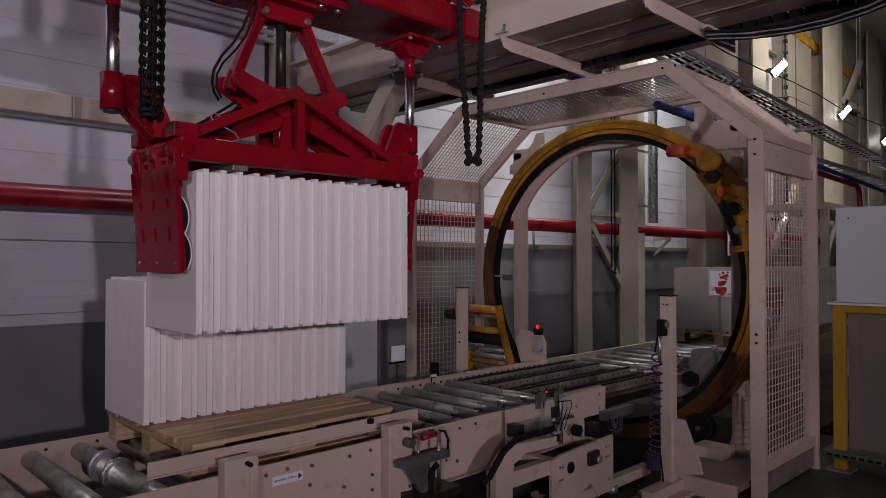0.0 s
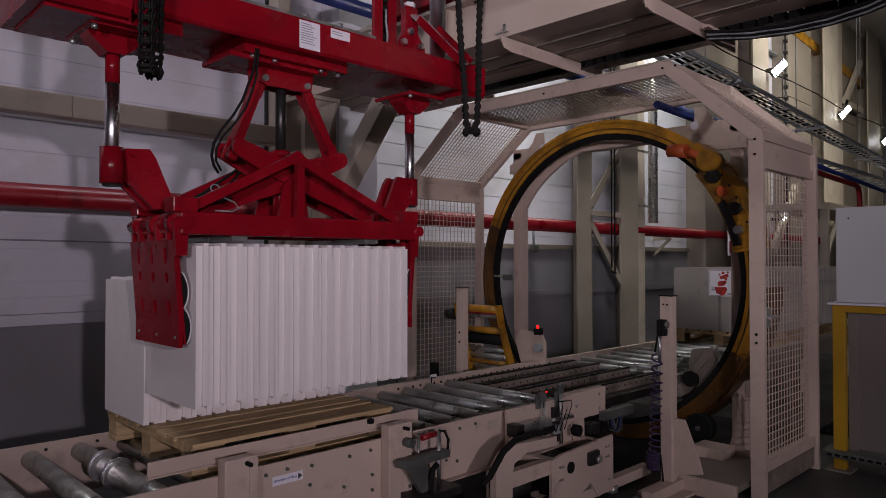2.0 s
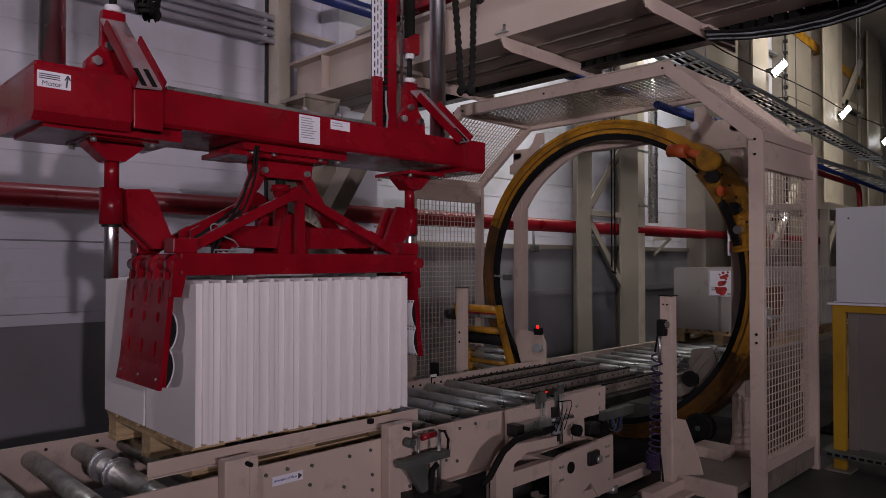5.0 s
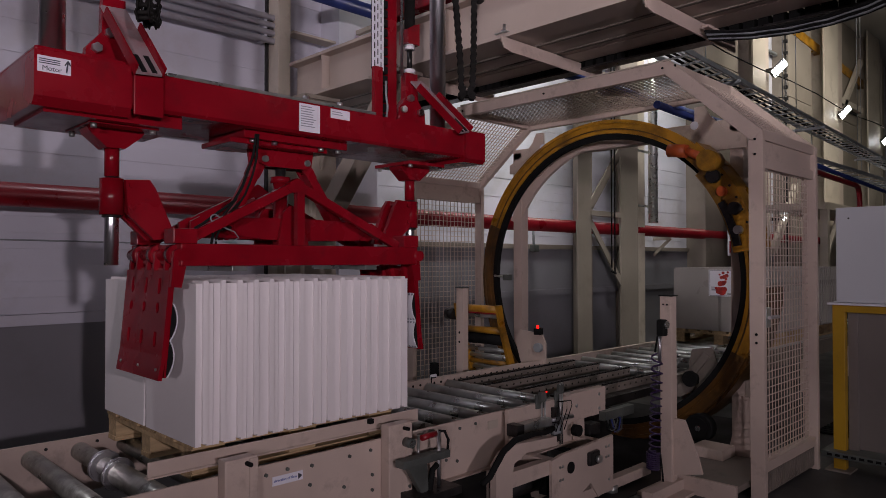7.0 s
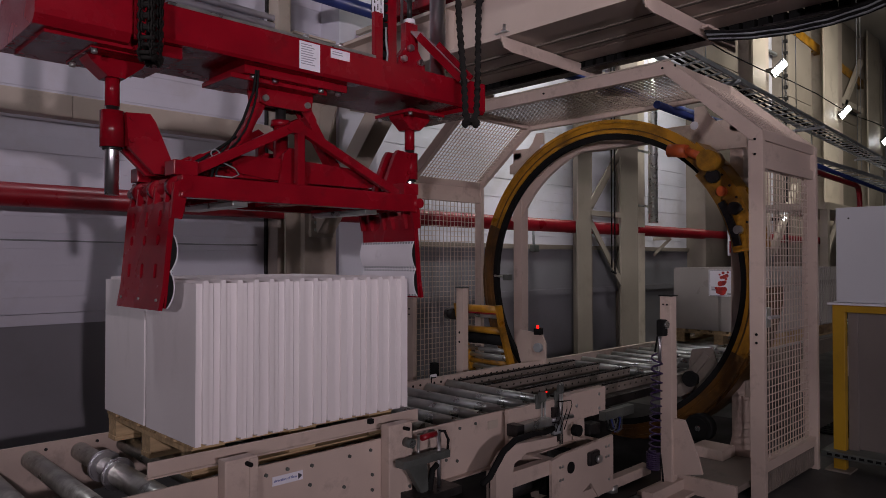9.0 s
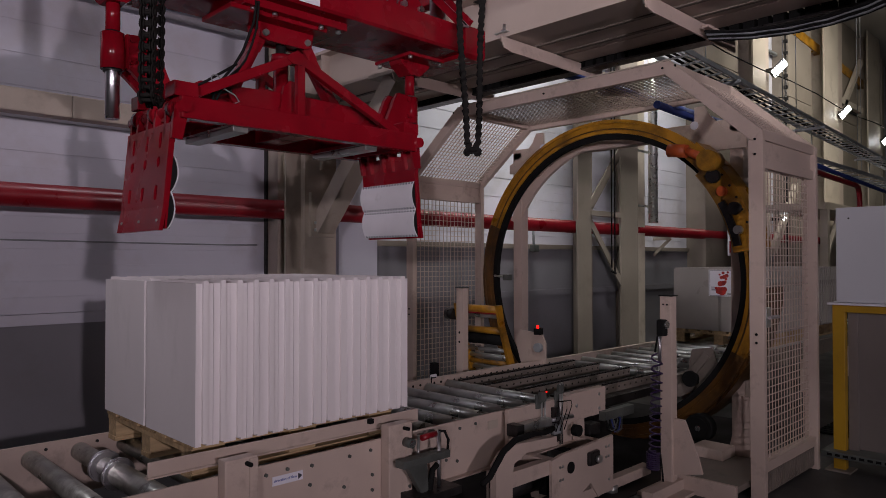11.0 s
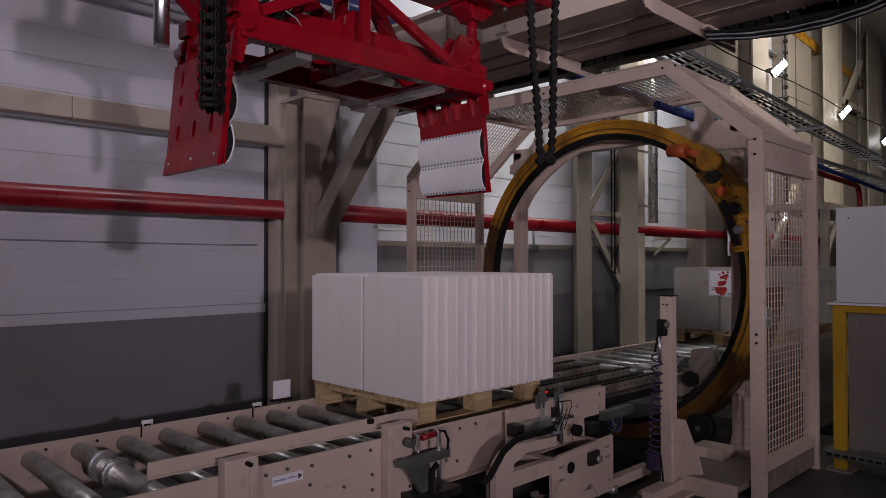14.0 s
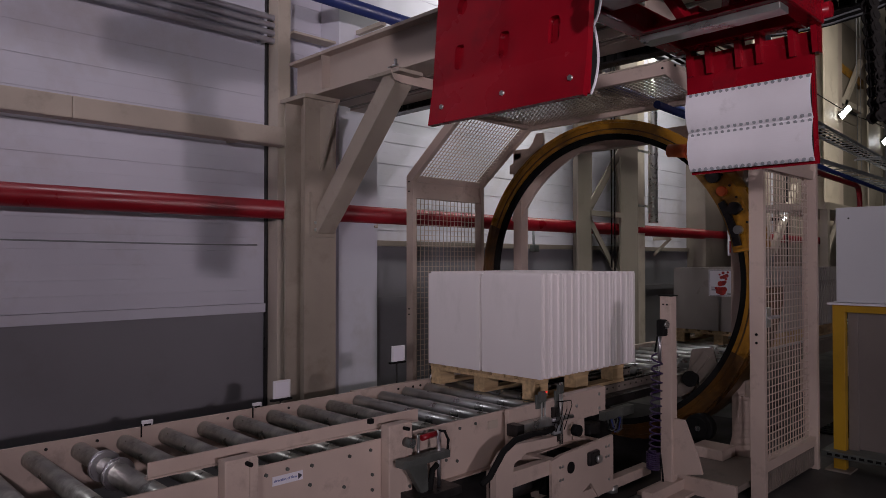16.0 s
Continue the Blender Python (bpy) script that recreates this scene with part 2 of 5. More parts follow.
for i in range(4):
    part("conduit", cyl(B(), (-12, WY - 0.12, 3.42 + 0.07 * i), (3.3, WY - 0.12, 3.42 + 0.07 * i), 0.03, 10), WALL_PAINT, hp)

for x in (-8, -4, 3.2):
    part("clip", box(B(), x, x + 0.03, WY - 0.13, WY, 3.4, 3.66), WALL_PAINT, hp)

# ---- steel columns and gantry ----


def h_column(name, x, y, w, d, h, label, along="y"):
    t = thing(name, label, "column")
    if along == "y":
        part("flange", box(B(), x, x + w, y, y + 0.025, 0, h), GANTRY_PAINT, t)
        part("flange", box(B(), x, x + w, y + d - 0.025, y + d, 0, h), GANTRY_PAINT, t)
        part("web", box(B(), x + w / 2 - 0.01, x + w / 2 + 0.01, y + 0.025, y + d - 0.025, 0, h), GANTRY_PAINT, t)
    part("base_plate", box(B(), x - 0.06, x + w + 0.06, y - 0.06, y + d + 0.06, 0, 0.03), GANTRY_PAINT, t)
    return t


gc = h_column("gantry_column", 3.26, 5.0, 0.32, 0.32, 2.80, "beige H-section steel column carrying the gantry")
part("cap_plate", box(B(), 3.24, 3.6, 4.97, 5.36, 2.80, 2.835), GANTRY_PAINT, gc)
b = B()
bar(b, (3.43, 4.99, 1.70), (3.43, 3.98, 2.80), 0.17, 0.15, (0, 1, 0), 0.006)
part("brace", b, GANTRY_PAINT, gc)
part("foot_plate", box(B(), 3.3, 3.54, 4.96, 5.0, 1.62, 2.0), GANTRY_PAINT, gc)
part("head_plate", box(B(), 3.31, 3.55, 3.84, 4.2, 2.812, 2.838), GANTRY_PAINT, gc)
for z in (1.68, 1.74):
    part("bolt", cyl(B(), (3.34, 4.96, z), (3.34, 4.95, z), 0.014, 8), STEEL, gc)
part("gusset", prism(B(), [(5.0, 2.2), (5.0, 2.74), (4.75, 2.74), (4.98, 2.2)], "x", 3.41, 3.43), GANTRY_PAINT, gc)


def i_girder(name, x, w, y0, y1, z0, z1, label):
    t = thing(name, label, "girder")
    part("bottom_flange", box(B(), x - w / 2, x + w / 2, y0, y1, z0, z0 + 0.025), GIRDER_PAINT, t)
    part("top_flange", box(B(), x - w / 2, x + w / 2, y0, y1, z1 - 0.025, z1), GIRDER_PAINT, t)
    part("web", box(B(), x - 0.01, x + 0.01, y0, y1, z0 + 0.025, z1 - 0.025), GIRDER_PAINT, t)
    for y in np.arange(y0 + 0.4, y1, 1.5):
        part("stiffener", box(B(), x - w / 2 + 0.01, x + w / 2 - 0.01, y, y + 0.012, z0 + 0.025, z1 - 0.025), GIRDER_PAINT, t)
    return t


i_girder("gantry_girder", 3.45, 0.2, -4.5, 5.4, 2.84, 3.19, "beige steel I-girder of the gantry")
i_girder("gantry_girder", 4.06, 0.2, -4.5, 5.3, 2.84, 3.15, "second beige steel I-girder of the gantry")
for y in (3.92, 2.85, 1.86, 0.82):
    a = thing("bracket_arm", "beige bent sheet bracket bolted under the girder", "bracket", "brackets under the girder")
    part("arm", prism(B(), [(3.3, 2.835), (3.33, 2.765), (3.4, 2.752), (4.45, 2.752), (4.45, 2.835)], "y", y - 0.005, y + 0.005), BEIGE, a)
    part("lip", box(B(), 3.36, 4.45, y + 0.005, y + 0.06, 2.825, 2.835), BEIGE, a)
    part("bolt", cyl(B(), (3.37, y + 0.03, 2.80), (3.37, y + 0.03, 2.93), 0.011, 10), CHROME, a)
    part("nut", cyl(B(), (3.37, y + 0.03, 2.866), (3.37, y + 0.03, 2.89), 0.024, 6), CHROME, a)
    part("washer_plate", box(B(), 3.33, 3.41, y - 0.02, y + 0.08, 2.866, 2.872), STEEL, a)

# ---- roller conveyor ----
RZ = 0.528
conv = thing("roller_conveyor", "beige roller conveyor with worn steel rollers", "conveyor")
part("side_beam", box(B(), -2.2, 3.62, 2.535, 2.55, 0.30, 0.585, 0.003), BEIGE, conv)
part("side_beam", box(B(), -2.2, 2.8, 3.70, 3.715, 0.28, 0.552, 0.003), BEIGE, conv)
rol = cyl(B(), (0, 2.555, 0), (0, 3.69, 0), 0.042, 20)
me_roll = mesh_of("roller", rol, ROLLER_WORN)
rol = cyl(B(), (0, 2.555, 0), (0, 3.69, 0), 0.042, 20)
me_roll_new = mesh_of("roller_bright", rol, STEEL)
RX = [0.905 + 0.213 * i for i in range(-14, 14)]
for x in RX:
    r = new("roller", me_roll if x < 2.7 else me_roll_new)
    r.parent, r.location = conv, (x, 0, RZ - 0.042)
for x in (RX[14] + 0.213, RX[14] - 0.639):
    b = cyl(B(), (x, 2.56, RZ - 0.042), (x, 3.17, RZ - 0.042), 0.05, 20)
    part("sleeve", b, ROLLER_WORN, conv, "thicker worn roller sleeve")
    for y in (3.34, 3.17):
        b = cyl(B(), (x, y, RZ - 0.042), (x, y + 0.012, RZ - 0.042), 0.072, 28)
        cyl(b, (x, y - 0.008, RZ - 0.042), (x, y, RZ - 0.042), 0.064, 28)
        cyl(b, (x, y + 0.012, RZ - 0.042), (x, y + 0.045, RZ - 0.042), 0.052, 24)
        part("sprocket_collar", b, CHROME, conv, "shiny steel sprocket collar")
for x in (-1.5, 0.4, 1.9, 3.3):
    for y in (2.56, 3.66):
        part("leg", box(B(), x, x + 0.08, y, y + 0.06, 0, 0.32), BEIGE, conv)
for x in (0.4, 1.9, 3.3):
    part("cross_member", box(B(), x, x + 0.06, 2.62, 3.66, 0.2, 0.28), BEIGE, conv)
# guide bar with posts
part("guide_bar", box(B(), 1.02, 2.37, 2.6, 2.612, 0.615, 0.672, 0.0055), BEIGE, conv)
part("guide_lip", box(B(), 1.02, 2.37, 2.6, 2.63, 0.608, 0.615), BEIGE, conv)
for x in (1.26, 2.07):
    part("guide_post", box(B(), x, x + 0.135, 2.47, 2.53, 0.26, 0.655, 0.006), BEIGE, conv)
    part("post_cheek", box(B(), x + 0.1, x + 0.137, 2.464, 2.47, 0.27, 0.648, 0.003), BEIGE, conv)
    for z in (0.32, 0.355):
        part("bolt", cyl(B(), (x + 0.118, 2.464, z), (x + 0.118, 2.457, z), 0.008, 6), CAST, conv)
    part("locking_pin", cyl(B(), (x + 0.09, 2.47, 0.632), (x + 0.09, 2.435, 0.632), 0.009, 10), BLACK, conv)
    if x > 2:
        part("clamp_block", box(B(), x - 0.03, x - 0.004, 2.575, 2.598, 0.65, 0.674, 0.004), BLACK, conv)

# far conveyor through the ring
conv2 = thing("roller_conveyor", "beige roller conveyor beyond the wrapping ring", "conveyor")
part("side_beam", box(B(), 5.02, 12, 2.58, 2.64, 0.38, 0.53), BEIGE_DIRTY, conv2)
part("side_beam", box(B(), 2.81, 12, 3.72, 3.76, 0.44, 0.55), BEIGE, conv2)
for i in range(26):
    part("hole", cyl(B(), (3.2 + 0.07 * i, 3.721, 0.515), (3.2 + 0.07 * i, 3.717, 0.515), 0.009, 8), BLACK, conv2)
rol = cyl(B(), (0, 2.645, 0), (0, 3.715, 0), 0.04, 16)
me_r2 = mesh_of("roller_far", rol, STEEL)
for i in range(26):
    x = 5.2 + 0.26 * i
    r = new("roller", me_r2)
    r.parent, r.location = conv2, (x, 0, RZ - 0.04)
for x in (5.3, 6.6, 8.0, 9.5, 11.0):
    for y in (2.6, 3.7):
        part("leg", box(B(), x, x + 0.08, y, y + 0.06, 0, 0.36), BEIGE, conv2)

# ---- slabs and pallets ----
SL, SD, SH = 0.0751, 0.512, 0.655


def slab_mesh(name, material):
    """One slab: tongue on top and front, groove below."""
    b = B()
    k, h, g, e = 0.0115, 0.012, 0.012, SL / 2 - 0.0008
    ring_ = [(-e, 0), (-k, 0), (-k, g), (k, g), (k, 0), (e, 0), (e, SH), (k, SH), (k, SH + h), (-k, SH + h), (-k, SH), (-e, SH)]
    F = [b.verts.new((u, 0.012, v)) for u, v in ring_]
    R = [b.verts.new((u, SD, v)) for u, v in ring_]
    n = len(ring_)
    for i in range(n):
        b.faces.new((F[i], R[i], R[(i + 1) % n], F[(i + 1) % n]))
    b.faces.new(R)
    b.faces.new([F[i] for i in (0, 1, 2, 10, 11)])
    b.faces.new([F[i] for i in (3, 4, 5, 6, 7)])
    mid = [F[i] for i in (2, 3, 7, 8, 9, 10)]
    P = [b.verts.new((v.co.x * 0.9, 0, v.co.z)) for v in mid]
    for i in range(6):
        b.faces.new((mid[i], mid[(i + 1) % 6], P[(i + 1) % 6], P[i]))
    b.faces.new(P)
    bmesh.ops.recalc_face_normals(b, faces=b.faces)
    return mesh_of(name, b, material)


ME_SLAB = slab_mesh("slab", WHITE_SLAB)
ME_WRAP = slab_mesh("slab_wrapped", WRAPPED)


def slab_row(label, x, y, z, me=None):
    t = thing("slab_stack", label, "building slabs", "slab rows on the pallet", (x, y, z))
    for i in range(15):
        s = new("slab", me or ME_SLAB)
        s.parent = t
        s.location = ((i + 0.5) * SL, random.uniform(-0.0025, 0.0025), 0)
    return t


def pallet(label, x, y, z):
    t = thing("pallet", label, "pallet", "pallets", (x, y, z))
    for y0, w in ((0.063, 0.145), (0.232, 0.075), (0.325, 0.1), (0.46, 0.145), (0.64, 0.1), (0.77, 0.1), (0.9, 0.12)):
        e = random.uniform(-0.008, 0.008)
        part("deck_board", box(B(), 0.012 + e, 1.075 + e, y0, y0 + w, 0.122, 0.144 - random.uniform(0, 0.003), 0.003), WOOD, t)
    for i in range(3):
        x0 = 0.014 + i * 0.457
        part("cross_board", box(B(), x0, x0 + 0.145, 0.065, 1.02, 0.1, 0.122, 0.002), WOOD, t)
        for j in range(3):
            part("block", box(B(), x0 + 0.002, x0 + 0.143, 0.067 + j * 0.425, 0.167 + j * 0.425, 0.022, 0.1, 0.003), WOOD, t)
    for j in range(3):
        part("base_board", box(B(), 0.013, 1.074, 0.065 + j * 0.425, 0.165 + j * 0.425, 0, 0.022, 0.002), WOOD, t)
    return t


X0, Y0 = 1.236, 2.663
PZ = RZ + 0.144
pal = pallet("rough timber pallet on the rollers", X0 - 0.0, Y0 + 0.01, RZ)
row_far = slab_row("white tongue-and-groove plaster slabs standing on the pallet", X0, Y0 + 0.527, PZ)
row_near = slab_row("white tongue-and-groove plaster slabs lowered by the gripper", X0, Y0, PZ)

pallet("timber pallet with finished slabs beyond the ring", 7.2, Y0 + 0.01, RZ)
for yy in (0.527, 0.0):
    slab_row("film-wrapped plaster slabs waiting beyond the ring", 7.2, Y0 + yy, PZ, ME_WRAP)

pallet("timber pallet in the queue beyond the ring", 8.55, Y0 + 0.01, RZ)
for yy in (0.527, 0.0):
    slab_row("film-wrapped plaster slabs queued further down", 8.55, Y0 + yy, PZ, ME_WRAP)

# ---- wrapping ring ----
RXC, RYC, RZC, RI = 4.97, 3.19, 1.273, 1.147
ring = thing("wrapping_ring", "yellow stretch-wrapping ring with black inner belt", "wrapping machine")


def annulus(r0, r1, x0, x1, n=128, a0=0.0, a1=math.tau):
    b = B()
    full = abs(a1 - a0 - math.tau) < 1e-6
    cnt = n if full else n + 1
    V = []
    for k in range(cnt):
        a = a0 + (a1 - a0) * k / n
        c, s = math.cos(a), math.sin(a)
        V.append([b.verts.new((x, RYC + r * c, RZC + r * s)) for x, r in ((x0, r0), (x0, r1), (x1, r1), (x1, r0))])
    for k in range(n):
        p, q = V[k], V[(k + 1) % cnt]
        for i in range(4):
            f = b.faces.new((p[i], p[(i + 1) % 4], q[(i + 1) % 4], q[i]))
            f.smooth = True
    if not full:
        b.faces.new(V[0])
        b.faces.new(V[-1][::-1])
    bmesh.ops.recalc_face_normals(b, faces=b.faces)
    for e in b.edges:
        e.smooth = len(e.link_faces) != 2 or e.calc_face_angle(0) < 0.6
    return b


part("drum", annulus(RI + 0.045, RI + 0.15, RXC - 0.02, RXC + 0.05, 80, radians(22), radians(205)), YELLOW, ring)
# lower half drawn darker: grime plus shade put into the colour
part("drum", annulus(RI + 0.045, RI + 0.15, RXC - 0.02, RXC + 0.05, 48, radians(205), radians(382)), GRIMY_SHADED_YELLOW, ring, "grimy lower ring section darkened for shade")
part("inner_belt", annulus(RI, RI + 0.045, RXC - 0.01, RXC + 0.035), BLACK, ring)
part("rim_flange", annulus(RI + 0.13, RI + 0.155, RXC - 0.032, RXC - 0.018, 80, radians(22), radians(205)), YELLOW, ring)
part("rim_flange", annulus(RI + 0.13, RI + 0.155, RXC - 0.032, RXC - 0.018, 48, radians(205), radians(382)), GRIMY_SHADED_YELLOW, ring)
part("rim_flange", annulus(RI + 0.075, RI + 0.085, RXC - 0.026, RXC - 0.018), GRIMY_SHADED_YELLOW, ring)

# ---- safety cage ----
cage = thing("safety_cage", "beige steel safety cage with wire mesh round the ring", "machine guard")
CX0, CX1 = 4.2, 5.12
YL, YR, YLI, YRI = 4.73, 1.64, 4.1, 2.2
KN, RF = 2.17, 2.68


def flat_frame(pts, x0, x1, w):
    """Sheet frame of bars that follow points in a plane across the line."""
    for i, ((y0, z0), (y1, z1)) in enumerate(zip(pts, pts[1:])):
        b = B()
        x0, x1 = x0 + 0.003 * (-1) ** i, x1 - 0.003 * (-1) ** i
        d = Vector((0, y1 - y0, z1 - z0)).normalized() * (w * 0.2)
        bar(b, Vector((x0 + x1, 2 * y0, 2 * z0)) / 2 - d, Vector((x0 + x1, 2 * y1, 2 * z1)) / 2 + d, x1 - x0, w, Vector((0, -(z1 - z0), y1 - y0)), 0.004)
        part("frame_bar", b, BEIGE, cage)


for x in (CX0, CX1):
    flat_frame([(YL, 0), (YL, KN), (YLI, RF), (YRI, RF), (YR, KN), (YR, 0)], x, x + 0.05, 0.085)


def mesh_panel(o, u, v, nu, nv, r=0.003):
    """Wire mesh panel from corner o along u and v."""
    b = B()
    o, u, v = Vector(o), Vector(u), Vector(v)
    for i in range(nu + 1):
        p = o + u * i / nu
        bar(b, p, p + v, r * 2, r * 2, u)
    for j in range(nv + 1):
        p = o + v * j / nv
        bar(b, p, p + u, r * 2, r * 2, v)
    me = part("wire_mesh", b, BEIGE, cage)
    return me


def side_panel(y, z0, z1, horiz=()):
    part("rail", box(B(), CX0 + 0.05, CX1, y - 0.03, y + 0.03, z1 - 0.06, z1), BEIGE, cage)
    part("rail", box(B(), CX0 + 0.05, CX1, y - 0.03, y + 0.03, z0, z0 + 0.06), BEIGE, cage)
    L_ = CX1 - CX0 - 0.13
    mesh_panel((CX0 + 0.09, y, z0 + 0.06), (L_, 0, 0), (0, 0, z1 - z0 - 0.12), int(L_ / 0.047), int((z1 - z0 - 0.12) / 0.047), 0.0026)


side_panel(YL, 0.1, KN - 0.12)
side_panel(YR, 0.16, KN - 0.14)
for (ya, za, yb, zb) in ((YL, KN, YLI, RF), (YR, KN, YRI, RF)):
    v = Vector((0, yb - ya, zb - za))
    mesh_panel((CX0 + 0.05, ya, za), (CX1 - CX0 - 0.05, 0, 0), v, 22, 20)
    b = B()
    bar(b, (CX0 + 0.056, ya, za), (CX1 - 0.006, ya, za), 0.06, 0.06)
    part("rail", b, BEIGE, cage)
    b = B()
    bar(b, (CX0 + 0.056, yb, zb), (CX1 - 0.006, yb, zb), 0.06, 0.06)
    part("rail", b, BEIGE, cage)
mesh_panel((CX0 + 0.05, YRI, RF), (CX1 - CX0 - 0.05, 0, 0), (0, YLI - YRI, 0), 22, 46)

# ---- gripper ----
GX, GY = 1.795, 2.92
grip = thing("slab_gripper", "red hydraulic slab gripper hanging on hoist chains", "gripper")


def taper_box(b, x0, x1, y0, y1, z0, z1, c):
    """A box whose lower long edges are cut off by c."""
    prism(b, [(y0, z1), (y1, z1), (y1, z0 + c), (y1 - c, z0), (y0 + c, z0), (y0, z0 + c)], "x", x0, x1)
    return b


part("spreader_beam", taper_box(B(), -0.822, 0.99, -0.25, 0.25, 0.035, 0.18, 0.012), RED, grip)
part("end_box", taper_box(B(), -1.145, -0.822, -0.265, 0.265, 0.0, 0.187, 0.03), RED, grip)
part("end_lid", box(B(), -1.14, -0.835, -0.25, 0.25, 0.188, 0.207, 0.009), RED, grip)
part("end_box", taper_box(B(), 0.985, 1.145, -0.262, 0.262, 0.012, 0.187, 0.02), RED, grip)
part("end_cover", box(B(), 1.145, 1.152, -0.24, 0.24, 0.03, 0.17), RED, grip)
part("top_strip", box(B(), -0.68, 0.36, -0.248, -0.16, 0.181, 0.196, 0.003), STEEL, grip, "bare galvanised cover strip")
for x0 in (-0.03, 0.16):
    part("strip_nut", cyl(B(), (x0, -0.22, 0.196), (x0, -0.22, 0.216), 0.014, 6), CHROME, grip)
part("seam_plate", box(B(), -0.812, -0.70, -0.264, -0.25, 0.012, 0.172, 0.004), RED, grip)
part("bottom_plate", box(B(), -1.1, -0.6, -0.2, 0.2, -0.012, 0.034), RED, grip)
XC = -0.028  # axis of the lifting cylinder
part("centre_plate", box(B(), -0.31, 0.24, -0.17, 0.17, 0.0, 0.036, 0.004), RED, grip)
part("centre_plate", box(B(), -0.36, -0.2, -0.14, 0.14, -0.022, 0.0, 0.004), RED, grip)
part("centre_plate", box(B(), -0.2, 0.15, -0.13, 0.13, -0.02, 0.0, 0.004), RED, grip)
for y in (-0.052, 0.034):
    part("centre_bracket", prism(B(), [(XC - 0.15, -0.02), (XC + 0.15, -0.02), (XC + 0.14, -0.085), (XC + 0.10, -0.098), (XC - 0.10, -0.098), (XC - 0.14, -0.085)], "y", y, y + 0.018), RED, grip)
part("centre_block", box(B(), XC - 0.085, XC + 0.085, -0.034, 0.034, -0.09, -0.02, 0.006), RED, grip)
part("cylinder_rod", cyl(B(), (XC, 0, -0.02), (XC, 0, -0.42), 0.025, 20), BLACK_STEEL, grip, "dark hydraulic cylinder")
for x in (-0.26, 0.2, -0.15, 0.1):
    part("bolt", cyl(B(), (x, -0.15, -0.002), (x, -0.15, -0.016), 0.013, 6), CHROME, grip)
for x in (-0.114, 0.114):
    part("pivot_pin", cyl(B(), (XC + x, -0.066, -0.066), (XC + x, 0.066, -0.066), 0.015, 14), STEEL, grip)
for s in (-1, 1):
    x = 0.8 * s
    part("rod_flange", box(B(), x - 0.13, x + 0.13, -0.15, 0.15, -0.018, 0.0, 0.003), RED, grip)
    part("rod_socket", prism(B(), [(x - 0.11, -0.018), (x + 0.11, -0.018), (x + 0.1, -0.035), (x + 0.035, -0.09), (x - 0.035, -0.09), (x - 0.1, -0.035)], "y", -0.05, 0.05), RED, grip)
    part("guide_tube", cyl(B(), (x, 0, -0.05), (x, 0, -0.2), 0.028, 16), RED, grip)
    part("guide_rod", cyl(B(), (x, 0, -0.2), (x, 0, -0.556), 0.027, 16), CHROME, grip, "bare steel guide rod")
    for y in (-0.13, 0.13):
        for dx in (-0.11, 0.11):
            part("bolt", cyl(B(), (x + dx, y, -0.018), (x + dx, y, -0.034), 0.012, 6), STEEL, grip)
    # lifting post with threaded rod, anchor block and chain
    part("lifting_post", prism(B(), [(x - 0.115, 0.186), (x + 0.105, 0.186), (x + 0.098, 0.30), (x + 0.046, 0.37), (x + 0.042, 0.514), (x - 0.044, 0.514), (x - 0.048, 0.37), (x - 0.105, 0.30)], "y", -0.02, 0.02), RED, grip)
    for dx, z in ((-0.07, 0.30), (0.055, 0.30), (-0.02, 0.37)):
        part("bolt", cyl(B(), (x + dx, -0.02, z), (x + dx, -0.045, z), 0.02, 6), CHROME, grip)
    part("nut", cyl(B(), (x, 0, 0.514), (x, 0, 0.54), 0.034, 6), WHITE_PAD, grip)
    part("threaded_rod", cyl(B(), (x, 0, 0.54), (x, 0, 0.655), 0.015, 12), BLACK_STEEL, grip)
    part("nut", cyl(B(), (x, 0, 0.65), (x, 0, 0.678), 0.03, 6), WHITE_PAD, grip)
    part("chain_anchor", prism(B(), [(x - 0.045, 0.678), (x + 0.045, 0.678), (x + 0.045, 0.80), (x + 0.01, 0.79), (x - 0.045, 0.755)], "y", -0.035, 0.035), RED, grip)
    part("lift_chain", cyl(B(), (x, 0, 0.76), (x, 0, 3.35), 0.03, 8), CHAIN_BLACK, grip)
    # chrome guide column
    part("guide_column", cyl(B(), (1.02 * s, 0, 0.187), (1.02 * s, 0, 3.4), 0.047, 28), CHROME, grip, "polished chrome guide column")
    part("column_collar", cyl(B(), (1.02 * s, 0, 0.187), (1.02 * s, 0, 0.215), 0.062, 28), RED, grip)
    # sloping chute that catches the slack chain
    ta = Vector((x - 0.005 if s < 0 else x + 0.03, -0.02, 0.475))
    tb = Vector((-0.765 if s < 0 else 0.95, -0.285, 0.165))
    ax = (tb - ta).normalized()
    nn = Vector((1, 0, 0)).cross(ax).normalized()
    nn = nn if nn.y < 0 else -nn
    sd = ax.cross(nn).normalized()
    b = B()
    bar(b, ta, tb, 0.1, 0.01, nn)
    ch = part("chute", b, DUSTY_RED, grip, "dusty grey chain chute")
    for k in (-1, 1):
        b = B()
        bar(b, ta + sd * 0.054 * k + nn * 0.016 + ax * (0.06 if k * sd.x < 0 else 0.13), tb + sd * 0.054 * k + nn * 0.016, 0.008, 0.042, nn)
        part("chute_side", b, RED, ch)
    for k in (-0.022, 0.018):
        b = B()
        bar(b, tb - ax * 0.105 + sd * k + nn * 0.0065, tb - ax * 0.004 + sd * k + nn * 0.0065, 0.019, 0.003, nn)
        part("slot", b, BLACK, ch)
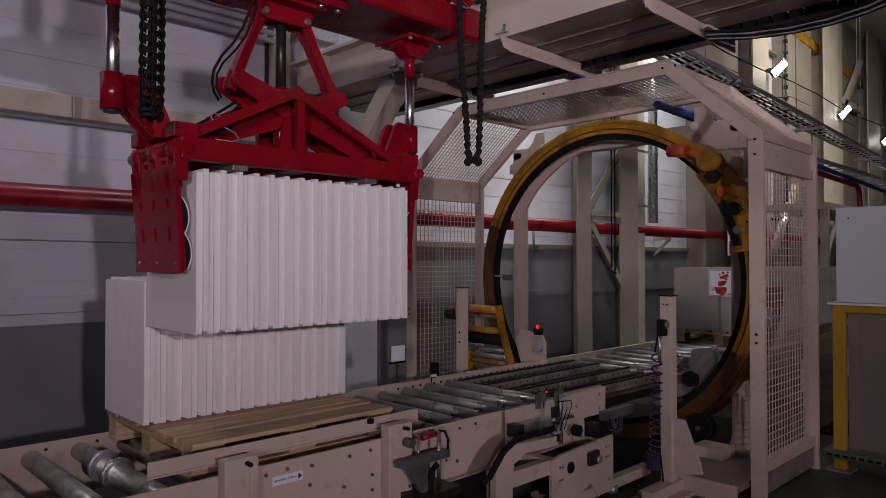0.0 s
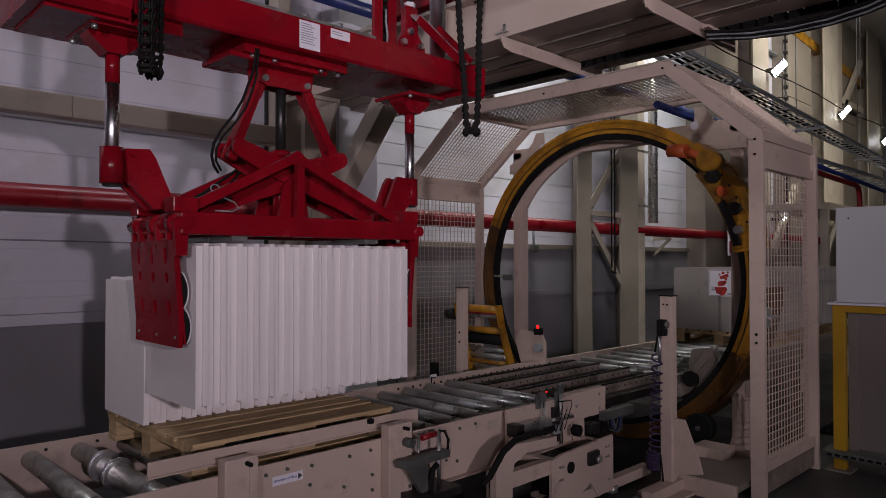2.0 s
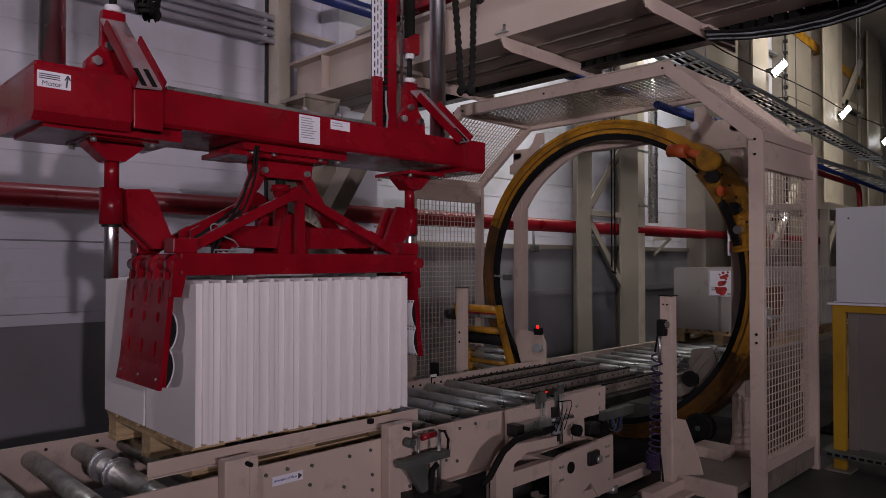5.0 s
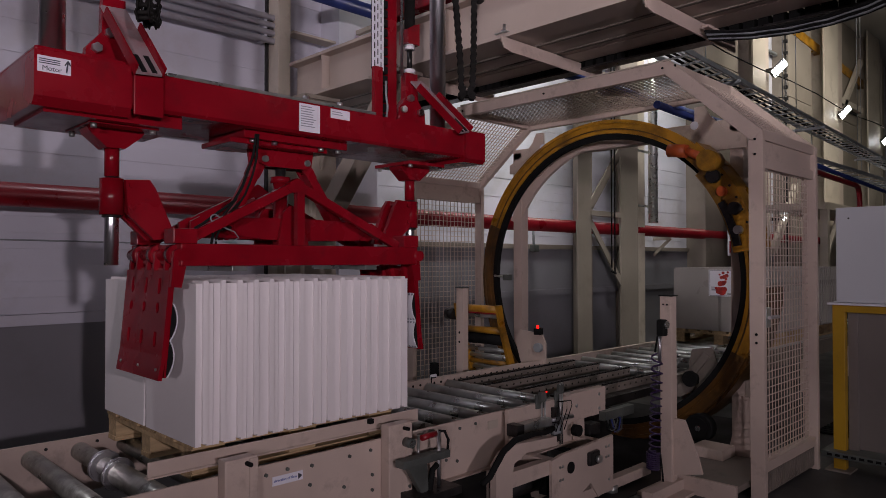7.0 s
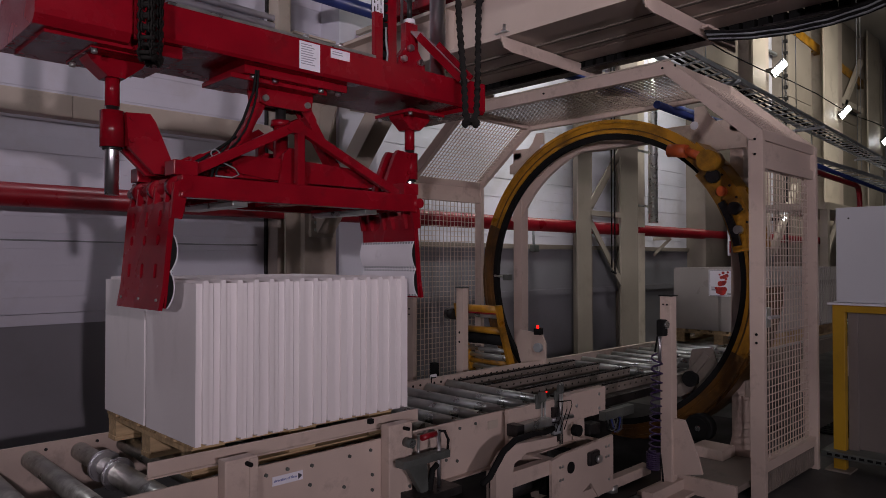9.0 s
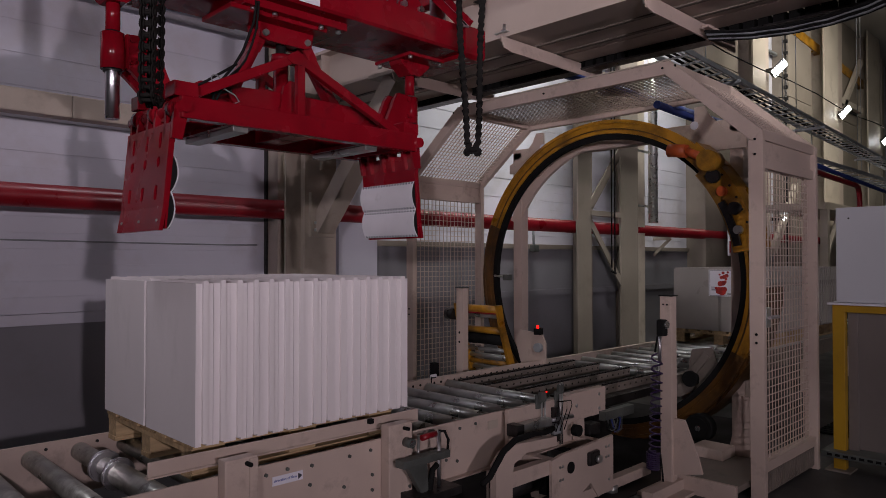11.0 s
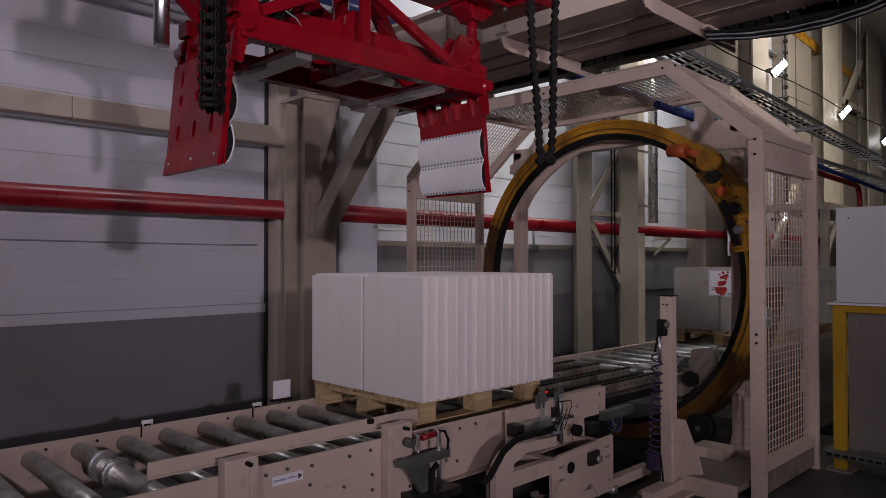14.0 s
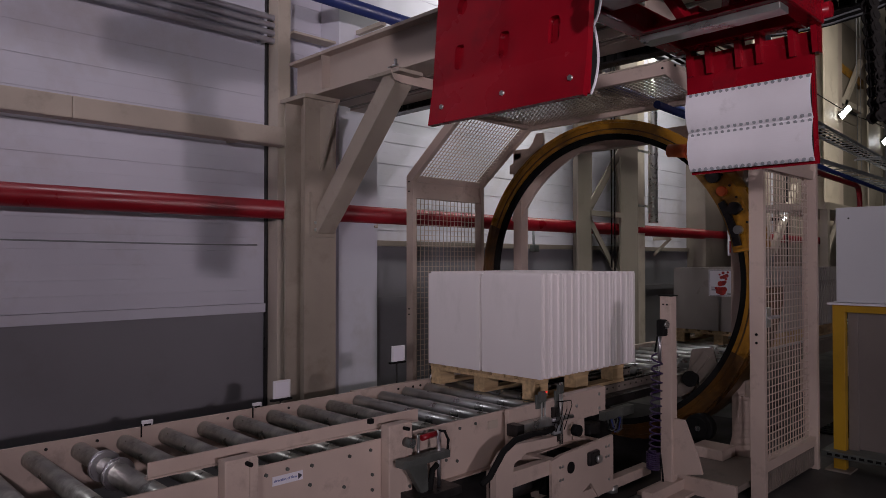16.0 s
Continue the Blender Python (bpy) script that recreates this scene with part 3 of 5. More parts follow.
# perforated mast beside the right lifting point
b = B()
for x0 in (0.449, 0.4705, 0.492, 0.5135):
    box(b, x0, x0 + 0.0115, -0.105, -0.1, 0.46, 2.6)
for i in range(45):
    z0 = 0.46 + i * 0.047
    for k, x0 in enumerate((0.4605, 0.482, 0.5035)):
        zz = z0 + 0.016 * (k % 2)
        box(b, x0, x0 + 0.01, -0.105, -0.1, zz, zz + 0.014)
part("perforated_rail", b, WHITE_LABEL, grip, "pale perforated rail")
part("rail_back", box(B(), 0.449, 0.525, -0.098, -0.094, 0.46, 2.6), BLACK_STEEL, grip)
part("mast_foot", box(B(), 0.447, 0.5, -0.13, -0.1, 0.18, 0.47, 0.004), RED, grip)
part("mast", box(B(), 0.56, 0.62, -0.1, 0.02, 0.18, 3.3, 0.004), RED, grip)
part("thin_rod", cyl(B(), (0.655, -0.1, 0.46), (0.655, -0.1, 2.4), 0.008, 10), CHROME, grip)
b = tube(B(), [(0.53, -0.12, 0.2), (0.535, -0.125, 0.27), (0.52, -0.13, 0.33), (0.515, -0.135, 0.4)], 0.006, 8)
part("cable", b, GREY, grip)
me_carrier = mesh_of("carrier_link", box(B(), -0.019, 0.019, -0.02, 0.02, 0.0, 0.04, 0.006), BLACK)
for i in range(62):
    o = new("carrier_link", me_carrier)
    o.parent, o.location = grip, (0.54, -0.08, 0.2 + i * 0.05)
# notices on the beam
for x0, x1, z0, z1 in ((-0.085, 0.025, 0.045, 0.172), (0.085, 0.195, 0.128, 0.172)):
    lb = part("notice", box(B(), x0, x1, -0.2525, -0.2505, z0, z1), WHITE_LABEL, grip, "white printed notice")
    b = B()
    n = int((z1 - z0 - 0.02) / 0.011)
    for i in range(n):
        w = (x1 - x0) * random.uniform(0.5, 0.85)
        box(b, x0 + 0.008, x0 + 0.008 + w, -0.2545, -0.2525, z1 - 0.0155 - i * 0.011, z1 - 0.012 - i * 0.011)
    part("print", b, PRINT_GREY, lb)
lb = part("notice", box(B(), -1.136, -1.03, -0.268, -0.2655, 0.112, 0.168), WHITE_LABEL, grip, "white printed notice with an arrow")
b = B()
for i in range(3):
    box(b, -1.13, -1.065, -0.27, -0.268, 0.155 - i * 0.007, 0.158 - i * 0.007)
bar(b, (-1.045, -0.269, 0.12), (-1.04, -0.269, 0.16), 0.002, 0.005, (1, 0, 0))
bar(b, (-1.04, -0.269, 0.162), (-1.05, -0.269, 0.145), 0.002, 0.004, (1, 0, 0))
bar(b, (-1.04, -0.269, 0.162), (-1.032, -0.269, 0.146), 0.002, 0.004, (1, 0, 0))
part("print", b, INK, lb)


def lettering(words, size, material, parent, m):
    """Flat raised words in the built-in font."""
    fc = bpy.data.curves.new("words", "FONT")
    fc.body, fc.size, fc.extrude = words, size, 0.0004
    src = new("words_source", fc)
    wm = bpy.data.meshes.new_from_object(src.evaluated_get(bpy.context.evaluated_depsgraph_get()))
    bpy.data.objects.remove(src)
    wm.materials.append(material)
    tx = new("lettering", wm)
    tx.parent, tx.matrix_local = parent, m
    return tx


lettering("Motor", 0.024, INK, lb, pose(-1.122, -0.2692, 0.118, 90, 0, 0))
b = B()
tube(b, [(-0.255, -0.17, 0.02), (-0.258, -0.17, -0.02), (-0.268, -0.17, -0.08), (-0.29, -0.17, -0.14), (-0.318, -0.17, -0.215), (-0.36, -0.165, -0.29), (-0.415, -0.165, -0.36), (-0.445, -0.16, -0.42), (-0.45, -0.15, -0.47), (-0.43, -0.13, -0.51), (-0.40, -0.11, -0.535)], 0.006, 8)
tube(b, [(-0.245, -0.175, 0.02), (-0.248, -0.175, -0.03), (-0.256, -0.175, -0.1), (-0.275, -0.175, -0.17), (-0.305, -0.17, -0.25), (-0.35, -0.165, -0.32), (-0.41, -0.165, -0.39), (-0.43, -0.155, -0.44), (-0.425, -0.14, -0.49), (-0.39, -0.115, -0.525)], 0.005, 8)
part("hydraulic_hose", b, BLACK, grip, "black hydraulic hoses")
arms = []
for s in (-1, 1):
    b = B()
    box(b, -0.022, 0.022, -0.032, 0.032, -0.33, -0.05, 0.004)
    for y0, y1 in ((-0.034, -0.02), (0.02, 0.034)):
        prism(b, [(-0.026, 0.0), (-0.018, 0.02), (0.018, 0.02), (0.026, 0.0), (0.024, -0.09), (-0.024, -0.09)], "y", y0, y1)
        prism(b, [(-0.026, -0.398), (-0.018, -0.42), (0.018, -0.42), (0.026, -0.398), (0.024, -0.31), (-0.024, -0.31)], "y", y0, y1)
    cyl(b, (0, -0.045, 0), (0, 0.045, 0), 0.017, 14)
    cyl(b, (0, -0.045, -0.398), (0, 0.045, -0.398), 0.02, 14)
    arms.append((s, part("link_arm", b, RED, grip)))

frm = part("lower_frame", box(B(), -0.63, 0.62, -0.265, -0.205, -0.045, 0.045, 0.006), RED, grip, "red welded lower frame with truss and jaws")
part("long_bar", box(B(), -0.63, 0.62, 0.19, 0.25, -0.045, 0.045, 0.006), RED, frm)
for x0 in (-0.63, 0.55):
    part("cross_bar", box(B(), x0, x0 + 0.075, -0.205, 0.19, -0.04, 0.04, 0.005), RED, frm)
for x0 in (-0.06,):
    part("cross_bar", box(B(), x0, x0 + 0.12, -0.205, 0.19, -0.03, 0.03, 0.005), RED, frm)
for x0 in (-0.40, 0.30):
    part("sole_plate", box(B(), x0, x0 + 0.07, -0.24, 0.22, -0.068, -0.046, 0.003), STEEL, frm, "bare scuffed steel sole plate")
    part("sole_backing", box(B(), x0 - 0.03, x0 + 0.11, -0.255, 0.24, -0.046, -0.03), RED, frm)
for y in (-0.185, 0.17):
    for xa in (-0.59, 0.545):
        b = B()
        bar(b, (-0.06, y, 0.322), (xa, y, 0.052), 0.034, 0.042, (0, 0, 1), 0.004)
        part("truss_bar", b, RED, frm)
    part("truss_post", box(B(), -0.06, -0.02, y - 0.016, y + 0.016, 0.03, 0.31, 0.004), RED, frm)
    part("apex_plate", prism(B(), [(-0.115, 0.30), (-0.1, 0.33), (-0.062, 0.352), (-0.03, 0.335), (-0.012, 0.30), (-0.03, 0.285), (-0.09, 0.285)], "y", y - 0.02, y + 0.02), RED, frm)
for y in (-0.115, 0.1):
    part("crank_bearing", prism(B(), [(-0.11, 0.03), (0.06, 0.03), (0.03, 0.2), (0.0, 0.23), (-0.05, 0.23), (-0.08, 0.2)], "y", y, y + 0.015), RED, frm)
part("cylinder_barrel", cyl(B(), (XC, 0, -0.02), (XC, 0, 0.35), 0.036, 20), RED, frm)
part("cylinder_collar", cyl(B(), (XC, 0, 0.345), (XC, 0, 0.375), 0.048, 20), RED, frm)
for s in (-1, 1):
    x = 0.8 * s
    sl = part("guide_sleeve", cyl(B(), (x, 0, 0.16), (x, 0, 0.306), 0.046, 24), RED, frm)
    part("bush", cyl(B(), (x, 0, 0.150), (x, 0, 0.160), 0.036, 20), BLACK_STEEL, sl)
    prof = [(0.765, 0.30), (0.67, 0.307), (0.646, 0.275), (0.581, 0.125), (0.566, 0.066), (0.651, 0.062), (0.753, 0.16)]
    b = B()
    for y0 in (-0.055, 0.03):
        prism(b, [(u * s, v) for u, v in prof], "y", y0, y0 + 0.025)
    box(b, min(0.70 * s, 0.755 * s), max(0.70 * s, 0.755 * s), -0.03, 0.03, 0.17, 0.3)
    for zz in (0.28, 0.19):
        cyl(b, (0.742 * s, -0.055, zz), (0.742 * s, -0.066, zz), 0.011, 8)
    part("sleeve_bracket", b, RED, frm)
    part("lug", box(B(), s * 0.6 - 0.05, s * 0.6 + 0.05, -0.24, -0.15, 0.045, 0.105, 0.005), RED, frm)
    part("lug", box(B(), s * 0.6 - 0.05, s * 0.6 + 0.05, 0.13, 0.21, 0.045, 0.105, 0.005), RED, frm)
    part("hinge_shaft", cyl(B(), (0.62 * s, -0.285, 0), (0.62 * s, 0.26, 0), 0.026, 16), RED, frm)
    for y in (-0.2, -0.02, 0.16):
        part("hinge_knuckle", cyl(B(), (0.62 * s, y - 0.025, 0), (0.62 * s, y + 0.025, 0), 0.042, 16), RED, frm)
b = B()
tube(b, [(-0.345, -0.165, 0.24), (-0.40, -0.17, 0.20), (-0.45, -0.175, 0.165), (-0.5, -0.18, 0.13), (-0.535, -0.18, 0.11), (-0.52, -0.17, 0.09), (-0.46, -0.16, 0.095), (-0.36, -0.15, 0.12)], 0.006, 8)
tube(b, [(-0.33, -0.17, 0.23), (-0.39, -0.175, 0.17), (-0.44, -0.18, 0.13), (-0.5, -0.185, 0.1)], 0.005, 8)
part("hydraulic_hose", b, BLACK, frm)
b = tube(B(), [(-0.45 + 0.022 * math.cos(a), -0.19, 0.14 + 0.022 * math.sin(a) + 0.004 * a) for a in np.linspace(0, 5.5, 16)] + [(-0.42, -0.185, 0.12), (-0.36, -0.18, 0.10), (-0.34, -0.18, 0.075), (-0.37, -0.18, 0.06), (-0.45, -0.185, 0.06)], 0.003, 6)
part("cable_tie_loop", b, GREY, frm, "loose pale cable loop")
cranks = []
for s in (-1, 1):
    b = B()
    yo = 0.058 if s > 0 else 0.08
    pr = [(0.30 + 0.038 * math.cos(a), 0.038 * math.sin(a)) for a in np.linspace(-1.5, 1.5, 11)] + [(0.16, 0.046), (-0.05, 0.05), (-0.46, 0.042), (-0.5, 0.02), (-0.5, -0.03), (-0.44, -0.046), (0.02, -0.056), (0.16, -0.052)]
    for y in (-yo - 0.009, yo - 0.009):
        prism(b, [(u * s, v) for u, v in pr], "y", y, y + 0.018)
    for u in (0.30, -0.44):
        cyl(b, (u * s, -yo - 0.018, 0), (u * s, yo + 0.018, 0), 0.02, 12)
    cranks.append((s, part("lever", b, RED, frm)))


def oval_hole_cell(b, x0, x1, y0, y1, z0, z1, ry, rz, p=0.45, n=16):
    """A plate cell with an oval hole through it."""
    cy, cz = (y0 + y1) / 2, (z0 + z1) / 2
    ring_in, ring_out = [], []
    for k in range(n):
        c, d = math.cos(k * math.tau / n), math.sin(k * math.tau / n)
        m = max(abs(c), abs(d))
        ring_in.append((cy + ry * math.copysign(abs(c) ** p, c), cz + rz * math.copysign(abs(d) ** p, d)))
        ring_out.append((cy + (y1 - y0) / 2 * c / m, cz + (z1 - z0) / 2 * d / m))
    V = [[b.verts.new((x, *p)) for p in rr] for x in (x0, x1) for rr in (ring_in, ring_out)]
    fs = []
    for k in range(n):
        j = (k + 1) % n
        fs += [b.faces.new((V[0][k], V[1][k], V[1][j], V[0][j])), b.faces.new((V[2][k], V[2][j], V[3][j], V[3][k])), b.faces.new((V[0][k], V[0][j], V[2][j], V[2][k]))]
    bmesh.ops.recalc_face_normals(b, faces=fs)


def jaw_plate():
    """Pressed plate with two rows of slots, y across, z down from the hinge."""
    b = B()
    ys = [-0.223, -0.155, -0.12, -0.018, 0.017, 0.12, 0.155, 0.223]
    t0, t1 = -0.03, -0.014
    for i in range(0, 7, 2):
        box(b, t0, t1, ys[i], ys[i + 1], -0.40, -0.065)
    for i in range(1, 7, 2):
        for za, zb in ((-0.40, -0.385), (-0.295, -0.25), (-0.18, -0.17), (-0.085, -0.065)):
            box(b, t0, t1, ys[i], ys[i + 1], za, zb)
        oval_hole_cell(b, t0, t1, ys[i], ys[i + 1], -0.385, -0.295, 0.0145, 0.03)
        oval_hole_cell(b, t0, t1, ys[i], ys[i + 1], -0.25, -0.18, 0.0165, 0.022, 1.0)
        oval_hole_cell(b, t0, t1, ys[i], ys[i + 1], -0.17, -0.085, 0.0145, 0.034, 0.7)
    prism(b, [(-0.03, -0.40), (-0.014, -0.40), (-0.022, -0.495), (-0.038, -0.495)], "y", -0.223, 0.223)
    box(b, -0.0138, -0.006, -0.219, 0.219, -0.485, -0.055)
    for y in (-0.2, -0.02, 0.16):
        prism(b, [(-0.03, -0.13), (0.014, -0.13), (0.03, 0.0), (0.0, 0.032), (-0.03, 0.01)], "y", y - 0.045, y - 0.027)
        prism(b, [(-0.03, -0.13), (0.014, -0.13), (0.03, 0.0), (0.0, 0.032), (-0.03, 0.01)], "y", y + 0.027, y + 0.045)
    return b


jaws = []
for s in (-1, 1):
    b = jaw_plate()
    if s > 0:
        bmesh.ops.scale(b, vec=(-1, 1, 1), verts=b.verts)
        bmesh.ops.reverse_faces(b, faces=b.faces)
    j = part("jaw", b, RED, frm, "red slotted clamping jaw with a white scalloped pad")
    jaws.append((s, j))


def pad_profile(off):
    p = []
    for k in range(33):
        u = k / 32
        w = abs(math.sin(u * 2 * math.pi)) ** 0.8
        p.append((-0.003 + 0.022 * w + off, -0.195 - 0.29 * u))
    return p


for s, j in jaws:
    k = -s
    b = B()
    outer, inner = pad_profile(0.004), pad_profile(0.0)
    prism(b, [(k * u, v) for u, v in outer + inner[::-1]], "y", -0.218, 0.218)
    pad = part("pad", b, WHITE_PAD, j, "white scalloped plastic gripping pad")
    b = B()
    prism(b, [(k * u, v) for u, v in pad_profile(-0.001) + [(-0.008, -0.485), (-0.008, -0.195)]], "y", -0.215, 0.215)
    part("rubber_core", b, BLACK, j)
    b = B()
    for zr in (-0.202, -0.331, -0.350, -0.478):
        for i in range(19):
            y = -0.21 + 0.41 * i / 18
            cyl(b, (0, y, zr), (k * 0.009, y, zr), 0.0065, 6)
    tagged(part("rivets", b, GREY, j, "rows of dark rivets"), kind="stuff")
    for y in (-0.19, -0.01, 0.18):
        part("bolt", cyl(B(), (-k * 0.03, y, -0.455), (-k * 0.04, y, -0.455), 0.006, 6), STEEL, j)

# hoist chain loops
link = B()
for y in (-0.022, 0.022):
    for zz in (-0.017, 0.017):
        cyl(link, (0, y - 0.003, zz), (0, y + 0.003, zz), 0.0165, 10)
    box(link, -0.009, 0.009, y - 0.0025, y + 0.0025, -0.017, 0.017)
for y in (-0.012, 0.012):
    box(link, -0.012, 0.012, y - 0.0025, y + 0.0025, 0.0, 0.036, 0.002)
cyl(link, (0, -0.03, -0.017), (0, 0.03, -0.017), 0.008, 8)
cyl(link, (0, -0.03, 0.017), (0, 0.03, 0.017), 0.008, 8)
ME_LINK = mesh_of("chain_link", link, CHAIN_BLACK)
chains = []
for cx in (-0.785, 0.935):
    c = thing("hoist_chain", "black oiled roller chain hanging in a slack loop", "chain", "hoist chains")
    r = 0.042 if cx < 0 else 0.028
    fan = 0.0 if cx < 0 else 0.045
    pts = [(-r - fan * min(1.0, 0.042 * (i + 1)), 0.0 + 0.042 * (i + 1), 0) for i in range(74)][::-1] + [(-r * math.cos(a), -r * math.sin(a), math.degrees(a)) for a in np.linspace(0.35, math.pi - 0.35, 4)] + [(r + fan * min(1.0, 0.042 * (i + 1)), 0.042 * (i + 1), 0) for i in range(74)]
    for u, v, a in pts:
        o = new("link", ME_LINK)
        o.parent = c
        sway = 0.006 * math.sin(v * 6 + cx)
        o.matrix_local = pose(u + sway, 0, v + r, 0, a, 0)
    chains.append((cx, c))


trolley = thing("hoist_trolley", "red hoist trolley riding on the gantry girders", "trolley")
for y in (-0.42, 0.12):
    part("main_beam", box(B(), -1.5, 2.65, y, y + 0.2, 4.92, 5.16, 0.01), RED, trolley)
for x in (1.585, 2.195):
    for y in (-0.42, 0.16):
        part("leg", box(B(), x, x + 0.14, y, y + 0.14, 3.19, 4.92, 0.006), RED, trolley)
        part("wheel", cyl(B(), (x + 0.02, y + 0.07, 3.20), (x + 0.12, y + 0.07, 3.20), 0.05, 20), BLACK_STEEL, trolley)


part("end_carriage", box(B(), 1.53, 1.72, -0.75, 1.12, 3.225, 3.5, 0.01), RED, trolley)
part("buffer", cyl(B(), (1.62, 1.12, 3.34), (1.62, 1.2, 3.34), 0.07, 20), RED, trolley)


def motions():
    zs = [(0, 2.649), (1, 2.497), (2, 2.334), (3, 2.186), (4, 2.04), (4.5, 1.962), (4.95, 1.905), (6.6, 1.905), (7, 1.957), (8, 2.098), (9.2, 2.27), (11.5, 2.612), (12.2, 2.705), (12.45, 2.735), (16, 2.735)]
    dy = [(12.95, 0), (13.2, 0.04), (13.5, 0.169), (14, 0.482), (14.5, 0.849), (15, 1.219), (15.5, 1.56), (16, 1.917)]
    ts = sorted({t for t, _ in zs} | {t for t, _ in dy})
    Z = lambda t: float(np.interp(t, *zip(*zs)))
    Y = lambda t: float(np.interp(t, *zip(*dy)))
    X = lambda t: float(np.interp(t, [15, 15.5, 16], [0, 0.018, 0.055]))
    walk(grip, [(t, pose(GX + X(t), GY - Y(t), Z(t))) for t in ts])
    zf = [(0, 1.867), (3.1, 1.405), (6.6, 1.405)]
    fz = lambda t: float(np.interp(t, *zip(*zf))) - Z(t) if t < 6.6 else float(np.interp(t, [6.6, 6.8, 7, 7.5, 9, 11.5, 12.5], [-0.5, -0.52, -0.514, -0.516, -0.525, -0.51, -0.498]))
    ft = sorted({0, 1, 2, 3, 3.1, 4, 4.5, 4.95, 6.6, 6.8, 7, 7.5, 9, 11.5, 12.5, 16})
    walk(frm, [(t, pose(0, 0, fz(t))) for t in ft])
    # crossed levers and link arms follow the gap between spreader and lower frame
    lt = [0, 1.5, 3.1, 3.4, 3.7, 4.0, 4.3, 4.6, 4.95, 6.6, 9, 11.5, 16]
    for (s, k), (_, a), (_, j) in zip(cranks, arms, jaws):
        kr, ar, jr = [], [], []
        for t in lt:
            u = float(np.clip((-fz(t) - 0.515) / 0.275, 0, 1))
            c, cz = 22.0 * u, 0.125 + 0.135 * u
            ex, ez = 0.30 * math.cos(radians(c)), cz + 0.30 * math.sin(radians(c))
            kr.append((t, pose(0, 0, cz, 0, -s * c, 0)))
            ar.append((t, pose(XC + 0.114 * s, 0, -0.066, 0, -math.degrees(math.atan2(s * ex - XC - 0.114 * s, -fz(t) - 0.066 - ez)), 0)))
            jr.append((t, pose(0.62 * s, 0, 0, 0, s * float(np.interp(t, [3.1, 4.0, 4.95], [4.6, -1.5, -5.0])), 0)))
        walk(k, kr), walk(a, ar), walk(j, jr)
    walk(trolley, [(0, pose(GX, GY, 0))] + [(t, pose(GX, GY - Y(t), 0)) for t in ts if t > 12])
    for cx, c in chains:
        sag = lambda t: float(np.interp(Z(t), [1.9, 2.25, 2.7], [-0.07, -0.03, -0.012])) * (0.25 if cx < 0 else 1.0)
        walk(c, [(t, pose(GX + cx + sag(t), GY - 0.37 - Y(t), 1.95 - 0.5 * (Z(t) - 2.649), 0, 0, 48 if cx < 0 else -42)) for t in ts])
    xs = [(0, 0), (11.15, 0), (11.3, 0.015), (11.5, 0.075), (12, 0.3), (12.5, 0.525), (13, 0.768), (13.5, 0.985), (14, 1.235), (14.5, 1.485), (15, 1.735), (15.5, 1.965), (16, 2.24)]
    walk(pal, [(t, pose(X0 + x, Y0 + 0.01, RZ)) for t, x in xs])
    walk(row_far, [(t, pose(X0 + x, Y0 + 0.527, PZ)) for t, x in xs])
    near = [(0, pose(X0, Y0, PZ + 0.452))] + [(t, pose(X0, Y0, PZ + 0.452 - 0.1503 * t)) for t in (1, 2, 2.9)] + [(3.06, pose(X0, Y0, PZ)), (11.0, pose(X0, Y0, PZ))]
    walk(row_near, near + [(t, pose(X0 + x, Y0, PZ)) for t, x in xs[1:]])


# ---- hall columns and services ----
col = thing("wall_column", "pale boxed building column against the wall", "column")
part("casing", box(B(), 3.9, 4.37, 5.4, WY, 0, 7.4, 0.006), WALL_PAINT, col)
col = thing("wall_column", "slim beige steel post beside a wall joint", "column")
part("post", box(B(), 3.3, 3.43, 5.5, WY, 0, 7.4, 0.005), BEIGE_OLD, col)
# black strip drawn for the thin dark line beside the post
part("joint_cover", box(B(), 3.279, 3.297, 5.66, WY + 0.001, 0, 7.4), BLACK_STEEL, col)
for z in (3.5, 3.95):
    part("tie_plate", box(B(), 3.43, 3.9, 5.45, 5.6, z, z + 0.02), BEIGE_OLD, col)


def lattice_column(x, y, w1, gap, w2, label):
    t = thing("lattice_column", label, "column", "lattice columns of the hall")
    h = 7.4
    off = 0.42 * gap / 0.72
    for x0, w in ((x, w1), (x + w1 + gap, w2)):
        # chords take the darkened beige in place of shade
        part("chord", box(B(), x0, x0 + w, y, y + 0.03, 0, h), SHADED_COLUMN_PAINT, t)
        part("chord", box(B(), x0 + off, x0 + off + w, y + 0.27, y + 0.3, 0, h), SHADED_COLUMN_PAINT, t)
        part("chord_web", box(B(), x0 + w - 0.03, x0 + w - 0.01, y + 0.03, y + 0.27, 0, h), SHADED_COLUMN_PAINT, t)
    xa, xb = x + w1 - 0.02, x + w1 + gap + 0.02
    for z in (0.15, 2.05, 3.95, 5.85):
        b = B()
        bar(b, (xa, y + 0.02, z), (xb, y + 0.02, z), 0.07, 0.07)
        part("strut", b, SHADED_COLUMN_PAINT, t)
        for sg in (1, -1):
            if z < 1 or z + 0.9 * sg > h:
                continue
            for yy, o in ((y + 0.012, 0), (y + 0.288, off)):
                b = B()
                bar(b, (xa + o, yy, z + 0.1 * sg), (xb + o, yy, z + 0.95 * sg), 0.085, 0.02, (0, 1, 0))
                part("diagonal", b, SHADED_COLUMN_PAINT, t)
    return t


